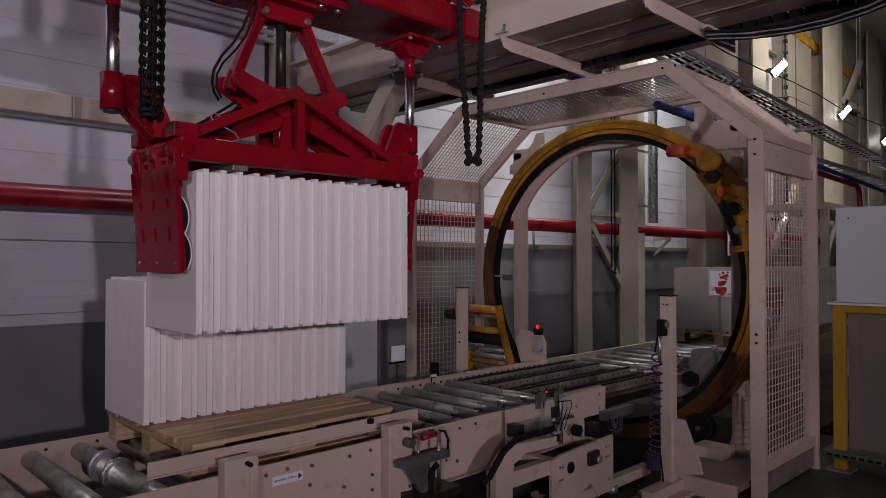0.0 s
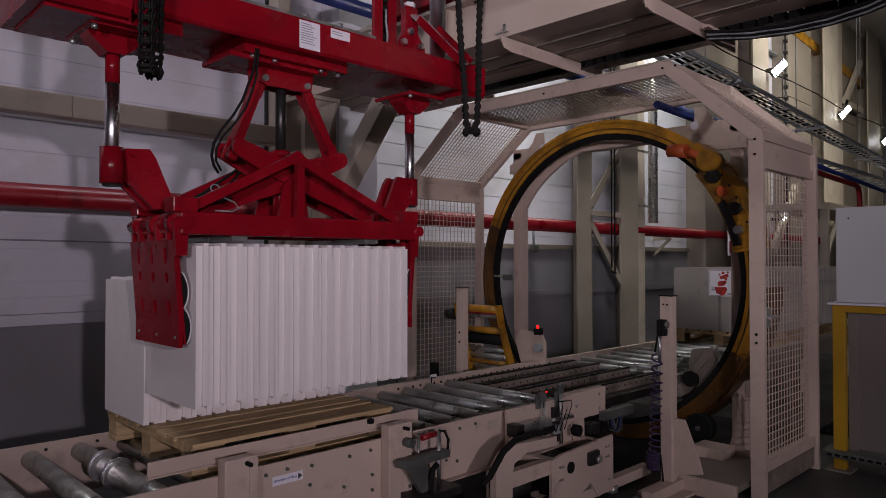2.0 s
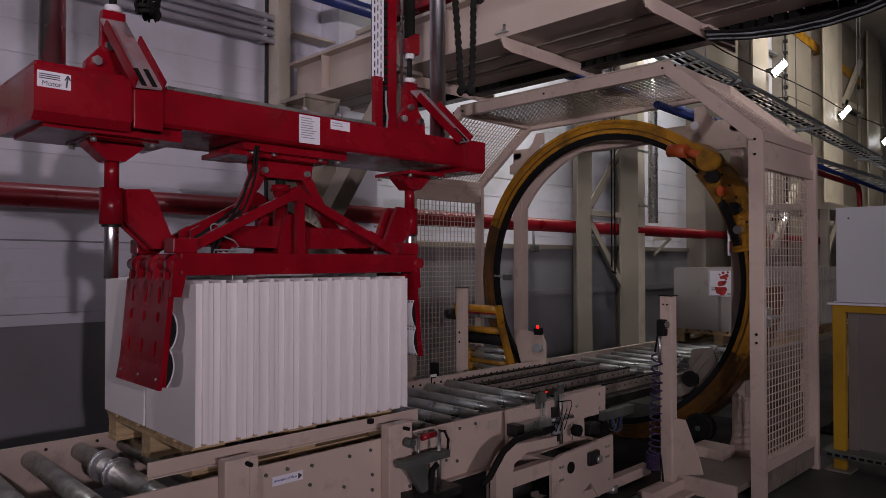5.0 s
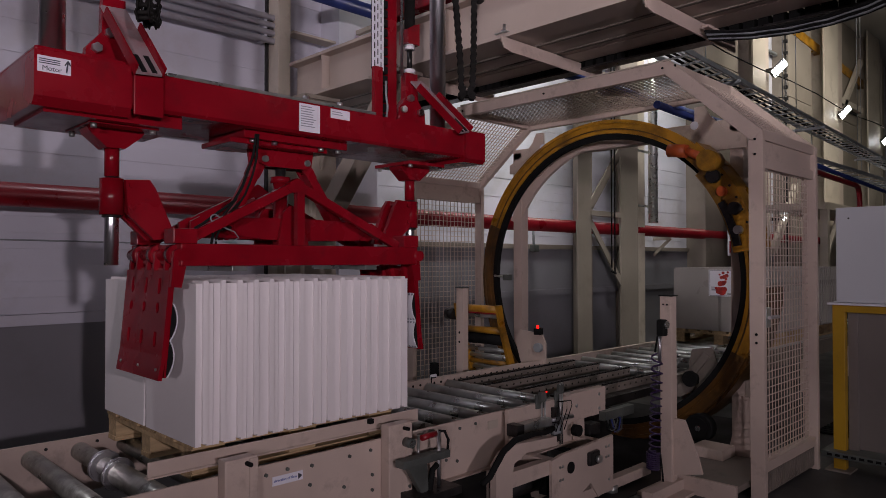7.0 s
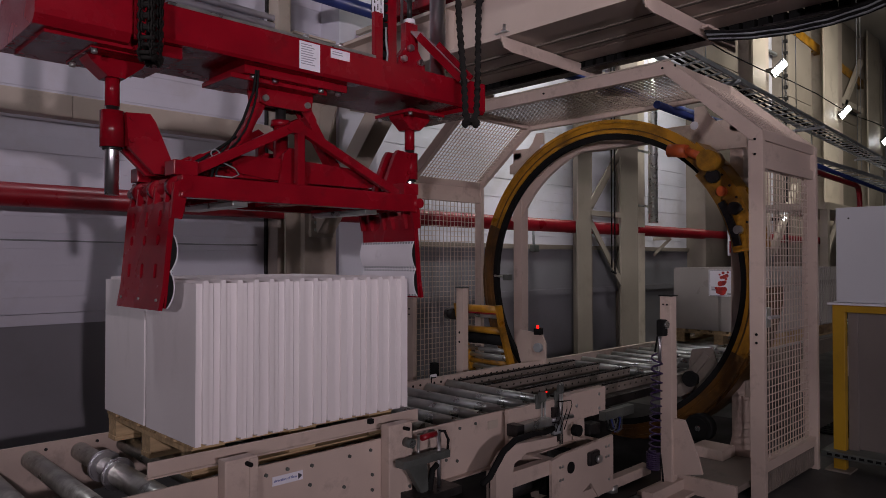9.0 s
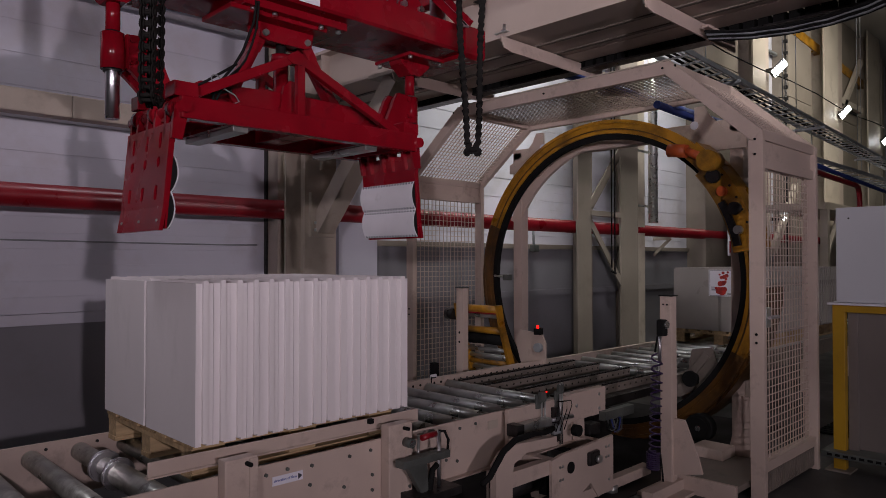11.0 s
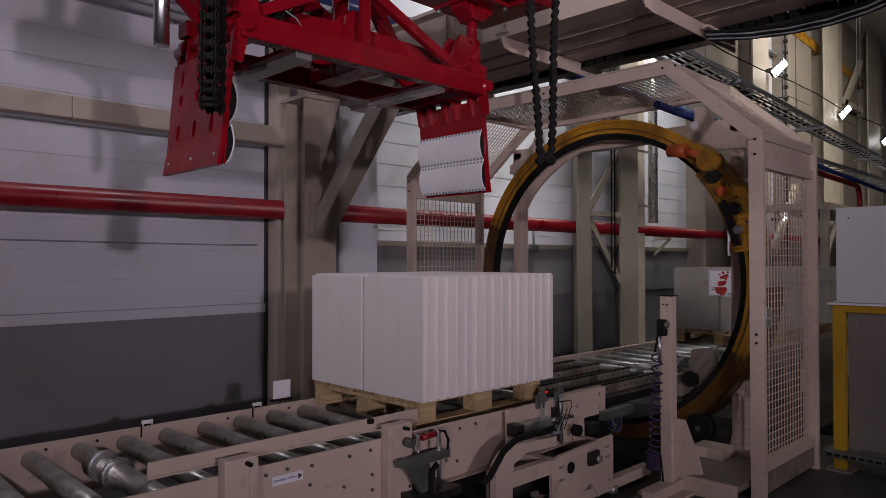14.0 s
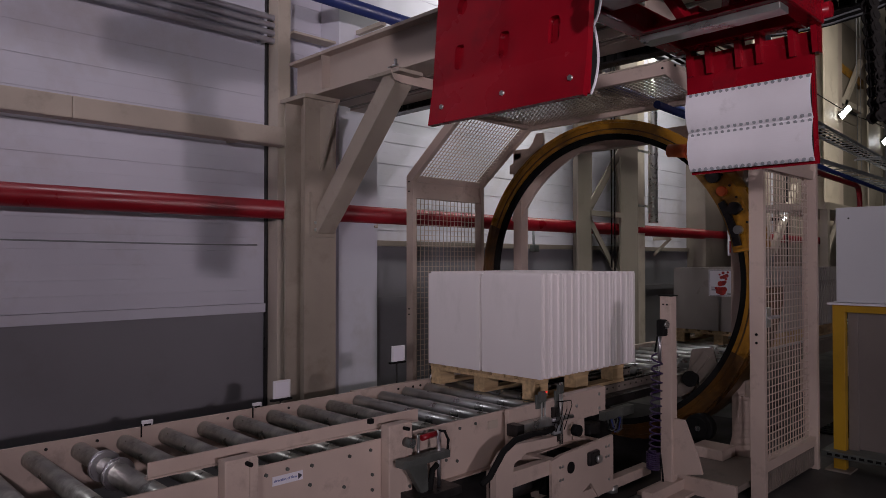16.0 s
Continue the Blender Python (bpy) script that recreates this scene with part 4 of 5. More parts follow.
lattice_column(7.54, 5.2, 0.31, 0.74, 0.46, "beige lattice steel column of the crane runway")
side = thing("column_flange", "pale side flange of the crane runway column", "column")
# undarkened beige, so this side reads as lit next to the chords
part("flange", box(B(), 9.07, 9.47, 5.33, 5.36, 0, 7.4), BEIGE_OLD, side)
part("web", box(B(), 9.26, 9.28, 5.36, WY, 0, 7.4), BEIGE_OLD, side)
wires = thing("hanging_wire", "two thin dark wires hanging beside the column", "cable")
for x in (8.28, 8.36):
    part("wire", cyl(B(), (x, 5.16, 1.32 if x < 8.3 else 1.25), (x, 5.16, 6.5), 0.011, 6), BLACK, wires)
part("hook", cyl(B(), (8.28, 5.16, 1.27), (8.38, 5.16, 1.24), 0.016, 8), BLACK, wires)
for x, w, e in ((13.0, 0.6, 0.42), (17.0, 1.0, 0.66), (20.45, 1.1, 0.5), (26.2, 1.2, 0.6), (32.0, 1.2, 0.6)):
    t = thing("hall_column", "tall beige steel hall column with a lit side flange", "column", "tall columns far down the hall")
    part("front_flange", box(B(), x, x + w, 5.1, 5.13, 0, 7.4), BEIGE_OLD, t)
    # lit look of the side flange comes from the paler girder paint
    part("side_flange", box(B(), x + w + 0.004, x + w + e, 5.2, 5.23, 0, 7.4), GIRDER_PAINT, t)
    part("web", box(B(), x + w * 0.5, x + w * 0.5 + 0.02, 5.13, WY, 0, 7.4), BEIGE_OLD, t)
    t = thing("pilaster", "dull beige boxed pilaster against the wall", "column", "boxed pilasters along the wall")
    part("casing", box(B(), x - 1.45, x - 0.02, 5.35, WY, 0, 4.9, 0.006), SHADED_COLUMN_PAINT, t)
    part("casing", box(B(), x - 1.45, x - 0.02, 5.36, WY, 4.92, 7.4, 0.006), SHADED_COLUMN_PAINT, t)
for x0, x1 in ((14.1, 15.6), (18.4, 19.0)):
    t = thing("wall_pipe", "thin dark pipes fixed to the far wall", "pipe", "thin pipes on the far wall")
    for z in (3.95, 4.25, 5.85):
        part("tube", cyl(B(), (x0, 5.62, z), (x1, 5.62, z), 0.04, 10), GREY, t)
t = thing("cable_riser", "dark cable riser with evenly spaced clips", "conduit")
part("conduit", cyl(B(), (15.2, 5.3, 0), (15.2, 5.3, 7.4), 0.022, 8), BLACK_STEEL, t)
for i in range(20):
    part("clip", box(B(), 15.16, 15.24, 5.26, 5.33, 2.6 + 0.24 * i, 2.66 + 0.24 * i), BLACK_STEEL, t)
for x0, z0, x1, z1 in ((18.9, 5.2, 20.4, 6.6), (14.3, 1.6, 15.6, 3.0), (18.6, 5.3, 20.4, 5.3)):
    t = thing("wall_brace", "pale steel brace between the hall columns", "brace", "braces between hall columns")
    b = B()
    bar(b, (x0, 5.25, z0), (x1, 5.25, z1), 0.1, 0.14)
    part("brace", b, BEIGE_OLD, t)
for x in (23.5,):
    t = thing("wall_post", "dark downpipe and post on the far wall", "post")
    part("post", box(B(), x, x + 0.22, 5.5, WY, 0, 7.4), BEIGE_OLD, t)
    part("downpipe", cyl(B(), (x + 0.32, 5.6, 0), (x + 0.32, 5.6, 7.4), 0.06, 12), GREY, t)

b = B()
bar(b, (15.8, 5.4, 6.4), (21.4, 5.4, 6.1), 0.12, 0.22)
t = thing("roof_brace", "grimy yellow diagonal roof brace", "brace", "yellow roof braces")
part("brace", b, YELLOW, t)
# storeys of side structures further down
for x in (13.0, 24.5):
    t = thing("far_platform", "pale steel platform with uprights far down the hall", "platform")
    part("deck", box(B(), x, x + 6, 3.9, 5.0, 2.3, 2.42), BEIGE_OLD, t)
    for dx in (0.1, 3, 5.8):
        part("upright", box(B(), x + dx, x + dx + 0.12, 3.9, 4.02, 0, 2.3), BEIGE_OLD, t)
        b = B()
        bar(b, (x + dx + 0.06, 3.96, 1.4), (x + dx + 0.9, 3.96, 2.3), 0.07, 0.07)
        part("knee_brace", b, BEIGE_OLD, t)

for x, y, z, k in ((13.87, 4.95, 5.1, 1.0), (17.95, 4.95, 4.87, 0.92), (21.6, 4.95, 4.68, 0.95), (28.0, 4.95, 4.7, 0.9), (14.05, 4.95, 2.22, 0.26)):
    t = thing("flood_light", "bright white floodlight on a column", "lamp", "floodlights on the columns")
    d = Vector((0.5, -0.49, 0.714)) * 0.175 * k
    c = Vector((x, y, z))
    n = Vector((-0.6, -0.75, -0.28)).normalized()
    b = B()
    bar(b, c - n * 0.04 - d * 1.03, c - n * 0.04 + d * 1.03, 0.155 * k, 0.07, n, 0.012)
    part("housing", b, BLACK_STEEL, t)
    b = B()
    bar(b, c + n * 0.012 - d, c + n * 0.012 + d, 0.145 * k, 0.02, n, 0.006)
    part("lens", b, LAMP_GLOW, t, "glowing lamp lens")
    part("bracket", box(B(), x - 0.02, x + 0.03, y + 0.03, y + 0.25, z - 0.03, z + 0.03), BLACK_STEEL, t)
t = thing("hanging_wire", "thin wire strung between the columns", "cable")
b = B()
tube(b, [(10 + 1.5 * i, 4.95, 4.9 + 0.03 * ((i % 4) - 1.5) ** 2) for i in range(16)], 0.012, 5)
part("wire", b, BLACK, t)

# cable ladder along the line, hung from rods
ladder = thing("cable_ladder", "galvanised cable ladder carrying black cables", "cable tray")
LS = 0.062
for y in (2.60, 2.86):
    b = B()
    bar(b, (4.9, y, 3.13), (30, y + LS * 25.1, 3.13), 0.018, 0.04)
    part("side_rail", b, ZINC, ladder)
for i in range(100):
    x = 4.95 + 0.25 * i
    yo = LS * (x - 4.9)
    part("rung", box(B(), x, x + 0.02, 2.6 + yo, 2.86 + yo, 3.115, 3.128), ZINC, ladder)
for k in range(3):
    b = B()
    tube(b, [(4.9 + i * 0.6, 2.67 + 0.06 * k + LS * i * 0.6 + 0.01 * math.sin(i * 1.7 + 2 * k), 3.138) for i in range(42)], 0.008 + 0.003 * k, 6)
    part("cable", b, (GREY, BLACK, BLACK)[k], ladder)
for x in (6.5, 9.5, 13, 17, 22):
    yo = LS * (x - 4.9)
    part("drop_rod", cyl(B(), (x, 2.9 + yo, 3.0), (x, 2.9 + yo, 7.4), 0.006, 6), ZINC, ladder)
    part("support_channel", box(B(), x - 0.03, x + 0.03, 2.55 + yo, 2.95 + yo, 3.075, 3.105), ZINC, ladder)

lad2 = thing("cable_ladder", "second cable ladder lower down the hall", "cable tray")
for y in (3.2, 3.5):
    part("side_rail", box(B(), 8.5, 30, y, y + 0.02, 2.78, 2.84), ZINC, lad2)
for i in range(50):
    part("rung", box(B(), 8.6 + 0.42 * i, 8.64 + 0.42 * i, 3.22, 3.5, 2.785, 2.8), ZINC, lad2)
for x in (9.5, 13, 17, 22):
    part("drop_rod", cyl(B(), (x, 3.35, 2.8), (x, 3.35, 7.4), 0.006, 6), ZINC, lad2)

t = thing("service_pipe", "blue painted service pipe", "pipe")
part("tube", cyl(B(), (4.9, 2.65, 2.62), (32, 4.44, 2.62), 0.03, 14), BLUE_PIPE, t)
for x in (9.5, 13, 17, 22):
    part("hanger", cyl(B(), (x, 2.7 + 0.066 * (x - 4.9), 2.6), (x, 2.7 + 0.066 * (x - 4.9), 3.06), 0.008, 6), STEEL, t)
t = thing("service_pipe", "blue painted pipe high on brackets", "pipe")
part("tube", cyl(B(), (3.3, 5.0, 3.71), (14, 5.0, 3.71), 0.06, 14), BLUE_PIPE, t)
for x in (4.1, 8.2, 13.5):
    part("bracket", box(B(), x, x + 0.05, 5.0, WY, 3.62, 3.66), BEIGE_OLD, t)
t = thing("sprinkler_pipe", "red fire water pipe with a bend", "pipe")
b = B()
tube(b, [(7.5, 2.77, 2.5), (9.0, 2.857, 2.5), (11.2, 2.97, 2.5), (11.38, 2.98, 2.48), (11.46, 2.985, 2.4), (11.48, 2.985, 2.25), (11.48, 2.985, 0.0)], 0.036, 12)
part("tube", b, PIPE_RED, t)
t = thing("air_duct", "silver foil wrapped duct on the lattice column", "duct")
part("duct", cyl(B(), (9.34, 5.12, 1.97), (9.34, 5.12, 4.7), 0.068, 20), FOIL, t)
for z in (2.2, 3.0):
    part("clip", box(B(), 9.06, 9.38, 5.19, 5.21, z, z + 0.03), STEEL, t)
t = thing("wall_socket_box", "small grey junction box on the wall", "junction box")
part("body", box(B(), 7.1, 7.2, 5.56, WY - 0.055, 1.53, 1.62, 0.01), CAST, t)
part("conduit", cyl(B(), (7.15, 5.62, 1.6), (7.15, 5.62, 1.9), 0.015, 8), GREY, t)

# festoon tray and cables under the gantry
t = thing("festoon_tray", "dark cable tray slung between the gantry girders", "cable tray")
part("tray", box(B(), 3.554, 3.955, -4.4, 5.2, 2.844, 2.854), GIRDER_PAINT, t)
for x in (3.64, 3.86):
    part("rail", box(B(), x, x + 0.03, -4.4, 5.2, 2.836, 2.844), BEIGE_DIRTY, t)
b = B()
for i in range(110):
    y = -4.3 + i * 0.086
    box(b, 4.175, 4.265, y, y + 0.06, 2.80, 2.86)
tagged(part("energy_chain", b, BLACK, t), kind="stuff")
part("chain_trough", box(B(), 4.165, 4.275, -4.4, 5.2, 2.785, 2.798), BLACK_STEEL, t)
t = thing("cable_bundle", "black cables sagging beside the gantry", "cable")
for k in range(7):
    b = B()
    tube(b, [(3.93 + 0.2 * math.sin(math.pi * min(i, 9) / 10) ** 0.7 + 0.01 * k, 1.82 - 0.1 * i, 2.765 - 0.006 * k + 0.003 * (k % 3) * (i % 2) - 0.012 * math.sin(math.pi * i / 11)) for i in range(13)], 0.007 + 0.002 * (k % 3), 6)
    part("cable", b, (BLACK, BLACK, GREY)[k % 3], t)
part("cable_hook", box(B(), 3.9, 4.15, 1.78, 1.82, 2.775, 2.79), BEIGE, t)

# ---- sensors on the conveyor ----
for x, z in ((2.28, 0.575), (3.22, 0.705)):
    t = thing("reflector", "small pale photocell reflector on a stalk", "sensor", "reflectors beside the rollers")
    part("stalk", cyl(B(), (x, 3.76, 0.0), (x, 3.76, z + 0.04), 0.006, 8), BLACK_STEEL, t)
    part("foot", box(B(), x - 0.03, x + 0.03, 3.735, 3.775, 0.3, 0.36), BLACK_STEEL, t)
    part("plate", box(B(), x - 0.06, x + 0.06, 3.74, 3.752, z, z + 0.11, 0.004), WHITE_PAD, t)
    part("frame_strip", box(B(), x - 0.045, x + 0.045, 3.737, 3.7395, z + 0.012, z + 0.098), WHITE_LABEL, t)
    part("holder", box(B(), x - 0.075, x + 0.07, 3.735, 3.76, z - 0.014, z - 0.002), BLACK, t)
for x in (1.42, 2.06, 3.5):
    part("limit_bracket", box(B(), x, x + 0.06, 3.70, 3.715, 0.553, 0.582, 0.006), WHITE_PAD, conv)
    part("limit_lever", box(B(), x + 0.01, x + 0.045, 3.692, 3.70, 0.555, 0.563), BLACK, conv)
    part("limit_wire", cyl(B(), (x - 0.006, 3.69, 0.50), (x - 0.006, 3.69, 0.57), 0.004, 6), BLACK, conv)

# ---- near side of the conveyor ----
for x, z in ((1.47, 0.545), (1.57, 0.55), (1.69, 0.54), (1.89, 0.54), (2.01, 0.545), (1.68, 0.46), (1.86, 0.41), (2.42, 0.555), (2.72, 0.55), (2.42, 0.47), (2.6, 0.545), (2.98, 0.555), (2.5, 0.40), (2.58, 0.38), (3.05, 0.5), (1.45, 0.4), (2.02, 0.36), (2.02, 0.43), (0.95, 0.5), (0.6, 0.54)):
    part("bolt", cyl(B(), (x, 2.535, z), (x, 2.527, z), 0.0085, 6), CAST, conv)
for x in (1.2, 0.97, 0.7, 1.55, 1.9, 2.3):
    part("bolt", cyl(B(), (x, 3.70, 0.52), (x, 3.694, 0.52), 0.008, 6), BLACK_STEEL, conv)
lab = part("flow_sign", box(B(), 1.50, 1.645, 2.5325, 2.5345, 0.492, 0.53), WHITE_LABEL, conv, "white direction of flow sticker with an arrow")
lettering("direction of flow", 0.0165, BLUE_INK, lab, pose(1.505, 2.5315, 0.507, 90, 0, 0))
part("arrow", prism(B(), [(1.622, 0.498), (1.642, 0.511), (1.622, 0.524)], "y", 2.5305, 2.5322), INK, lab)
part("type_plate", box(B(), 2.82, 2.9, 2.531, 2.5345, 0.50, 0.545), BEIGE_OLD, conv, "small metal type plate")
part("beam_flange", box(B(), -2.2, 3.62, 2.5, 2.535, 0.296, 0.304), BEIGE, conv)
part("end_block", box(B(), 3.50, 3.93, 2.5, 2.56, 0.43, 0.60, 0.005), BEIGE, conv)
part("end_block", box(B(), 3.60, 3.72, 2.52, 2.58, 0.30, 0.43, 0.005), BEIGE, conv)
for x, z in ((3.6, 0.52), (3.85, 0.56), (3.85, 0.47), (3.66, 0.36)):
    part("bolt", cyl(B(), (x, 2.5, z), (x, 2.492, z), 0.01, 6), STEEL, conv)

clamp = thing("stop_clamp", "grey cast bracket with a red handle on the conveyor", "bracket")
part("arm", box(B(), 2.08, 2.38, 2.38, 2.44, 0.47, 0.505, 0.004), CAST, clamp)
part("rib", prism(B(), [(2.12, 0.465), (2.24, 0.465), (2.25, 0.34), (2.21, 0.325)], "y", 2.395, 2.425), CAST, clamp)
part("foot", box(B(), 2.14, 2.42, 2.34, 2.54, 0.296, 0.335, 0.006), BLACK_STEEL, clamp)
part("hub", cyl(B(), (2.17, 2.47, 0.565), (2.17, 2.42, 0.565), 0.022, 20), CAST, clamp)
part("hub_face", cyl(B(), (2.17, 2.42, 0.565), (2.17, 2.414, 0.565), 0.014, 16), STEEL, clamp)
part("rod", cyl(B(), (2.33, 2.41, 0.30), (2.33, 2.41, 0.60), 0.009, 10), CHROME, clamp)
part("rod", cyl(B(), (2.26, 2.48, 0.32), (2.26, 2.48, 0.58), 0.008, 10), STEEL, clamp)
b = B()
tube(b, [(2.21, 2.40, 0.588), (2.25, 2.40, 0.592), (2.3, 2.40, 0.594)], 0.015, 8)
part("handle", b, PIPE_RED, clamp, "red plastic handle")
b = B()
tube(b, [(2.33, 2.41, 0.60), (2.36, 2.40, 0.595), (2.385, 2.40, 0.55), (2.38, 2.40, 0.50), (2.375, 2.40, 0.47)], 0.007, 8)
part("cable", b, BLACK, clamp)
b = B()
tube(b, [(2.30, 2.39, 0.45), (2.27, 2.39, 0.43), (2.26, 2.39, 0.38), (2.26, 2.40, 0.31)], 0.014, 8)
part("hose", b, BLACK, clamp)
b = B()
tube(b, [(1.75, 2.36, 0.16), (1.9, 2.33, 0.20), (2.05, 2.34, 0.24), (2.2, 2.38, 0.28)], 0.016, 8)
part("hose", b, BLACK, clamp)

stop = thing("pallet_stop", "pneumatic pallet stop with cylinder and guide rods", "machine part")
part("cylinder", box(B(), 2.96, 3.22, 2.40, 2.46, 0.475, 0.525, 0.008), STEEL, stop)
part("cylinder_cap", box(B(), 2.90, 2.96, 2.39, 2.47, 0.465, 0.53, 0.006), BLACK_STEEL, stop)
part("piston_rod", cyl(B(), (3.22, 2.43, 0.50), (3.46, 2.43, 0.49), 0.012, 12), CHROME, stop)
for x in (3.175, 3.205, 3.35, 3.37):
    part("guide_rod", cyl(B(), (x, 2.44, 0.34), (x, 2.44, 0.70 if x > 3.3 else 0.66), 0.005, 10), STEEL, stop)
part("head", box(B(), 3.165, 3.215, 2.435, 2.46, 0.61, 0.67, 0.004), CAST, stop)
part("bracket", box(B(), 3.155, 3.225, 2.46, 2.475, 0.57, 0.65, 0.003), CAST, stop)
part("head", box(B(), 3.342, 3.382, 2.435, 2.46, 0.635, 0.69, 0.004), CAST, stop)
part("bracket", box(B(), 3.335, 3.385, 2.46, 2.475, 0.55, 0.65, 0.003), CAST, stop)
part("plate_stack", box(B(), 3.3, 3.36, 2.44, 2.47, 0.36, 0.56, 0.003), BLACK_STEEL, stop)
part("valve", box(B(), 3.24, 3.31, 2.40, 2.48, 0.42, 0.47, 0.004), GREY, stop)
part("sensor_lamp", cyl(B(), (3.19, 2.42, 0.672), (3.19, 2.415, 0.672), 0.004, 8), RED_LIGHT, stop)
part("knob", cyl(B(), (3.46, 2.42, 0.41), (3.46, 2.38, 0.41), 0.034, 16), BLACK, stop)
part("carrier", box(B(), 2.92, 3.50, 2.47, 2.50, 0.34, 0.60, 0.004), BEIGE, stop)
b = B()
tube(b, [(2.5, 2.29, 0.33), (2.545, 2.275, 0.36), (2.585, 2.27, 0.41), (2.64, 2.27, 0.465), (2.74, 2.275, 0.505), (2.9, 2.285, 0.508), (3.05, 2.32, 0.485), (3.2, 2.38, 0.47)], 0.016, 10)
part("air_hose", b, BLACK, stop)
b = B()
for k in range(4):
    tube(b, [(3.2 + 0.04 * k, 2.39, 0.44), (3.22 + 0.05 * k, 2.37, 0.52 + 0.02 * k), (3.27 + 0.04 * k, 2.39, 0.60), (3.3, 2.42, 0.6)], 0.0028, 6)
part("thin_tubes", b, BLACK, stop)

# lift table frame below
lift = thing("transfer_frame", "beige welded transfer frame with plate legs", "machine frame")
part("side_plate", prism(B(), [(3.07, 0.0), (3.07, 0.33), (3.16, 0.345), (3.68, 0.365), (3.68, 0.08), (3.52, 0.03), (3.44, 0.13), (3.28, 0.06), (3.24, 0.0)], "y", 2.29, 2.31), BEIGE, lift)
part("side_plate", prism(B(), [(3.07, 0.0), (3.07, 0.33), (3.68, 0.35), (3.68, 0.0)], "y", 2.75, 2.77), BEIGE, lift)
part("cross_tube", box(B(), 3.07, 3.13, 2.31, 2.75, 0.25, 0.33), BEIGE, lift)
part("cross_tube", box(B(), 3.6, 3.66, 2.31, 2.75, 0.25, 0.33), BEIGE, lift)
part("hole_rim", cyl(B(), (3.24, 2.291, 0.26), (3.24, 2.283, 0.26), 0.032, 20), BLACK, lift)
part("bearing", box(B(), 3.40, 3.50, 2.262, 2.29, 0.235, 0.315, 0.01), BLACK_STEEL, lift)
part("bearing_hub", cyl(B(), (3.47, 2.262, 0.27), (3.47, 2.24, 0.27), 0.022, 16), STEEL, lift)
for x, z in ((3.14, 0.28), (3.165, 0.28), (3.14, 0.21), (3.165, 0.21), (3.6, 0.31), (3.63, 0.31), (3.6, 0.25), (3.63, 0.25), (3.63, 0.11)):
    part("bolt", cyl(B(), (x, 2.29, z), (x, 2.284, z), 0.008, 6), STEEL, lift)
b = B()
prism(b, [(2.60, 0.0), (2.60, 0.40), (2.66, 0.455), (2.75, 0.48), (3.10, 0.46), (3.10, 0.41), (2.84, 0.42), (2.74, 0.385), (2.725, 0.33), (2.725, 0.0)], "y", 2.28, 2.32)
part("arch_leg", b, BEIGE, lift)
part("cross_tube", box(B(), 2.75, 3.07, 2.31, 2.36, 0.25, 0.33), BEIGE, lift)
part("floor_tube", box(B(), 3.2, 4.15, 2.3, 2.36, 0.03, 0.09), BEIGE, lift)
part("floor_tube", box(B(), 3.66, 4.1, 2.02, 2.09, 0.02, 0.08), BEIGE, lift)
part("levelling_foot", cyl(B(), (3.72, 2.33, 0.0), (3.72, 2.33, 0.05), 0.04, 16), STEEL, lift)
part("drive_motor", cyl(B(), (3.0, 2.6, 0.14), (3.4, 2.6, 0.14), 0.09, 20), BLACK_STEEL, lift)
part("gear_box", box(B(), 3.3, 3.55, 2.5, 2.72, 0.03, 0.24, 0.02), BLACK_STEEL, lift)

# second drive under the ring
t = thing("drive_unit", "dark chain drive unit under the conveyor end", "motor")
part("motor", cyl(B(), (3.75, 2.75, 0.3), (4.15, 2.75, 0.3), 0.08, 20), BLACK_STEEL, t)
part("gear_box", box(B(), 4.0, 4.25, 2.65, 2.85, 0.0, 0.40, 0.02), BLACK_STEEL, t)
part("rail", box(B(), 3.85, 4.2, 2.45, 2.5, 0.39, 0.45, 0.004), CAST, t)
for k in range(5):
    b = tube(B(), [(3.84 + 0.02 * k, 2.44, 0.40), (3.82 + 0.03 * k, 2.42, 0.35 - 0.01 * k), (3.87 + 0.03 * k, 2.42, 0.33), (3.95 + 0.02 * k, 2.44, 0.36 + 0.01 * k), (4.0, 2.46, 0.40)], 0.006, 6)
    part("cable", b, (BLACK, CAST, BLACK, BLUE_PIPE, CAST)[k], t)
part("terminal_box", box(B(), 3.78, 3.9, 2.52, 2.6, 0.29, 0.37, 0.01), BLACK_STEEL, t)

# air service post
post = thing("air_post", "beige post with air regulator and coiled purple hose", "post")
part("post", box(B(), 3.93, 4.0, 2.04, 2.115, 0, 1.2, 0.005), BEIGE, post)
part("cap", box(B(), 3.925, 4.005, 2.035, 2.12, 1.2, 1.206), BLACK, post)
part("foot_plate", box(B(), 3.8, 4.12, 1.95, 2.2, 0.0, 0.02), BEIGE, post)
part("gusset", prism(B(), [(2.04, 0.12), (1.86, 0.16), (1.89, 0.26), (1.97, 0.46), (2.04, 0.46)], "x", 3.955, 3.97), BEIGE, post)
for z in (1.15,):
    for y in (2.065, 2.09):
        part("screw", cyl(B(), (3.93, y, z), (3.926, y, z), 0.006, 8), BLACK_STEEL, post)
part("regulator", box(B(), 3.875, 3.93, 2.06, 2.11, 0.96, 1.06, 0.01), BLACK, post)
part("gauge", cyl(B(), (3.90, 2.06, 1.03), (3.90, 2.045, 1.03), 0.022, 16), STEEL, post)
part("fitting", cyl(B(), (3.9, 2.10, 0.80), (3.9, 2.10, 0.98), 0.012, 10), CHROME, post)
b = B()
n = 13
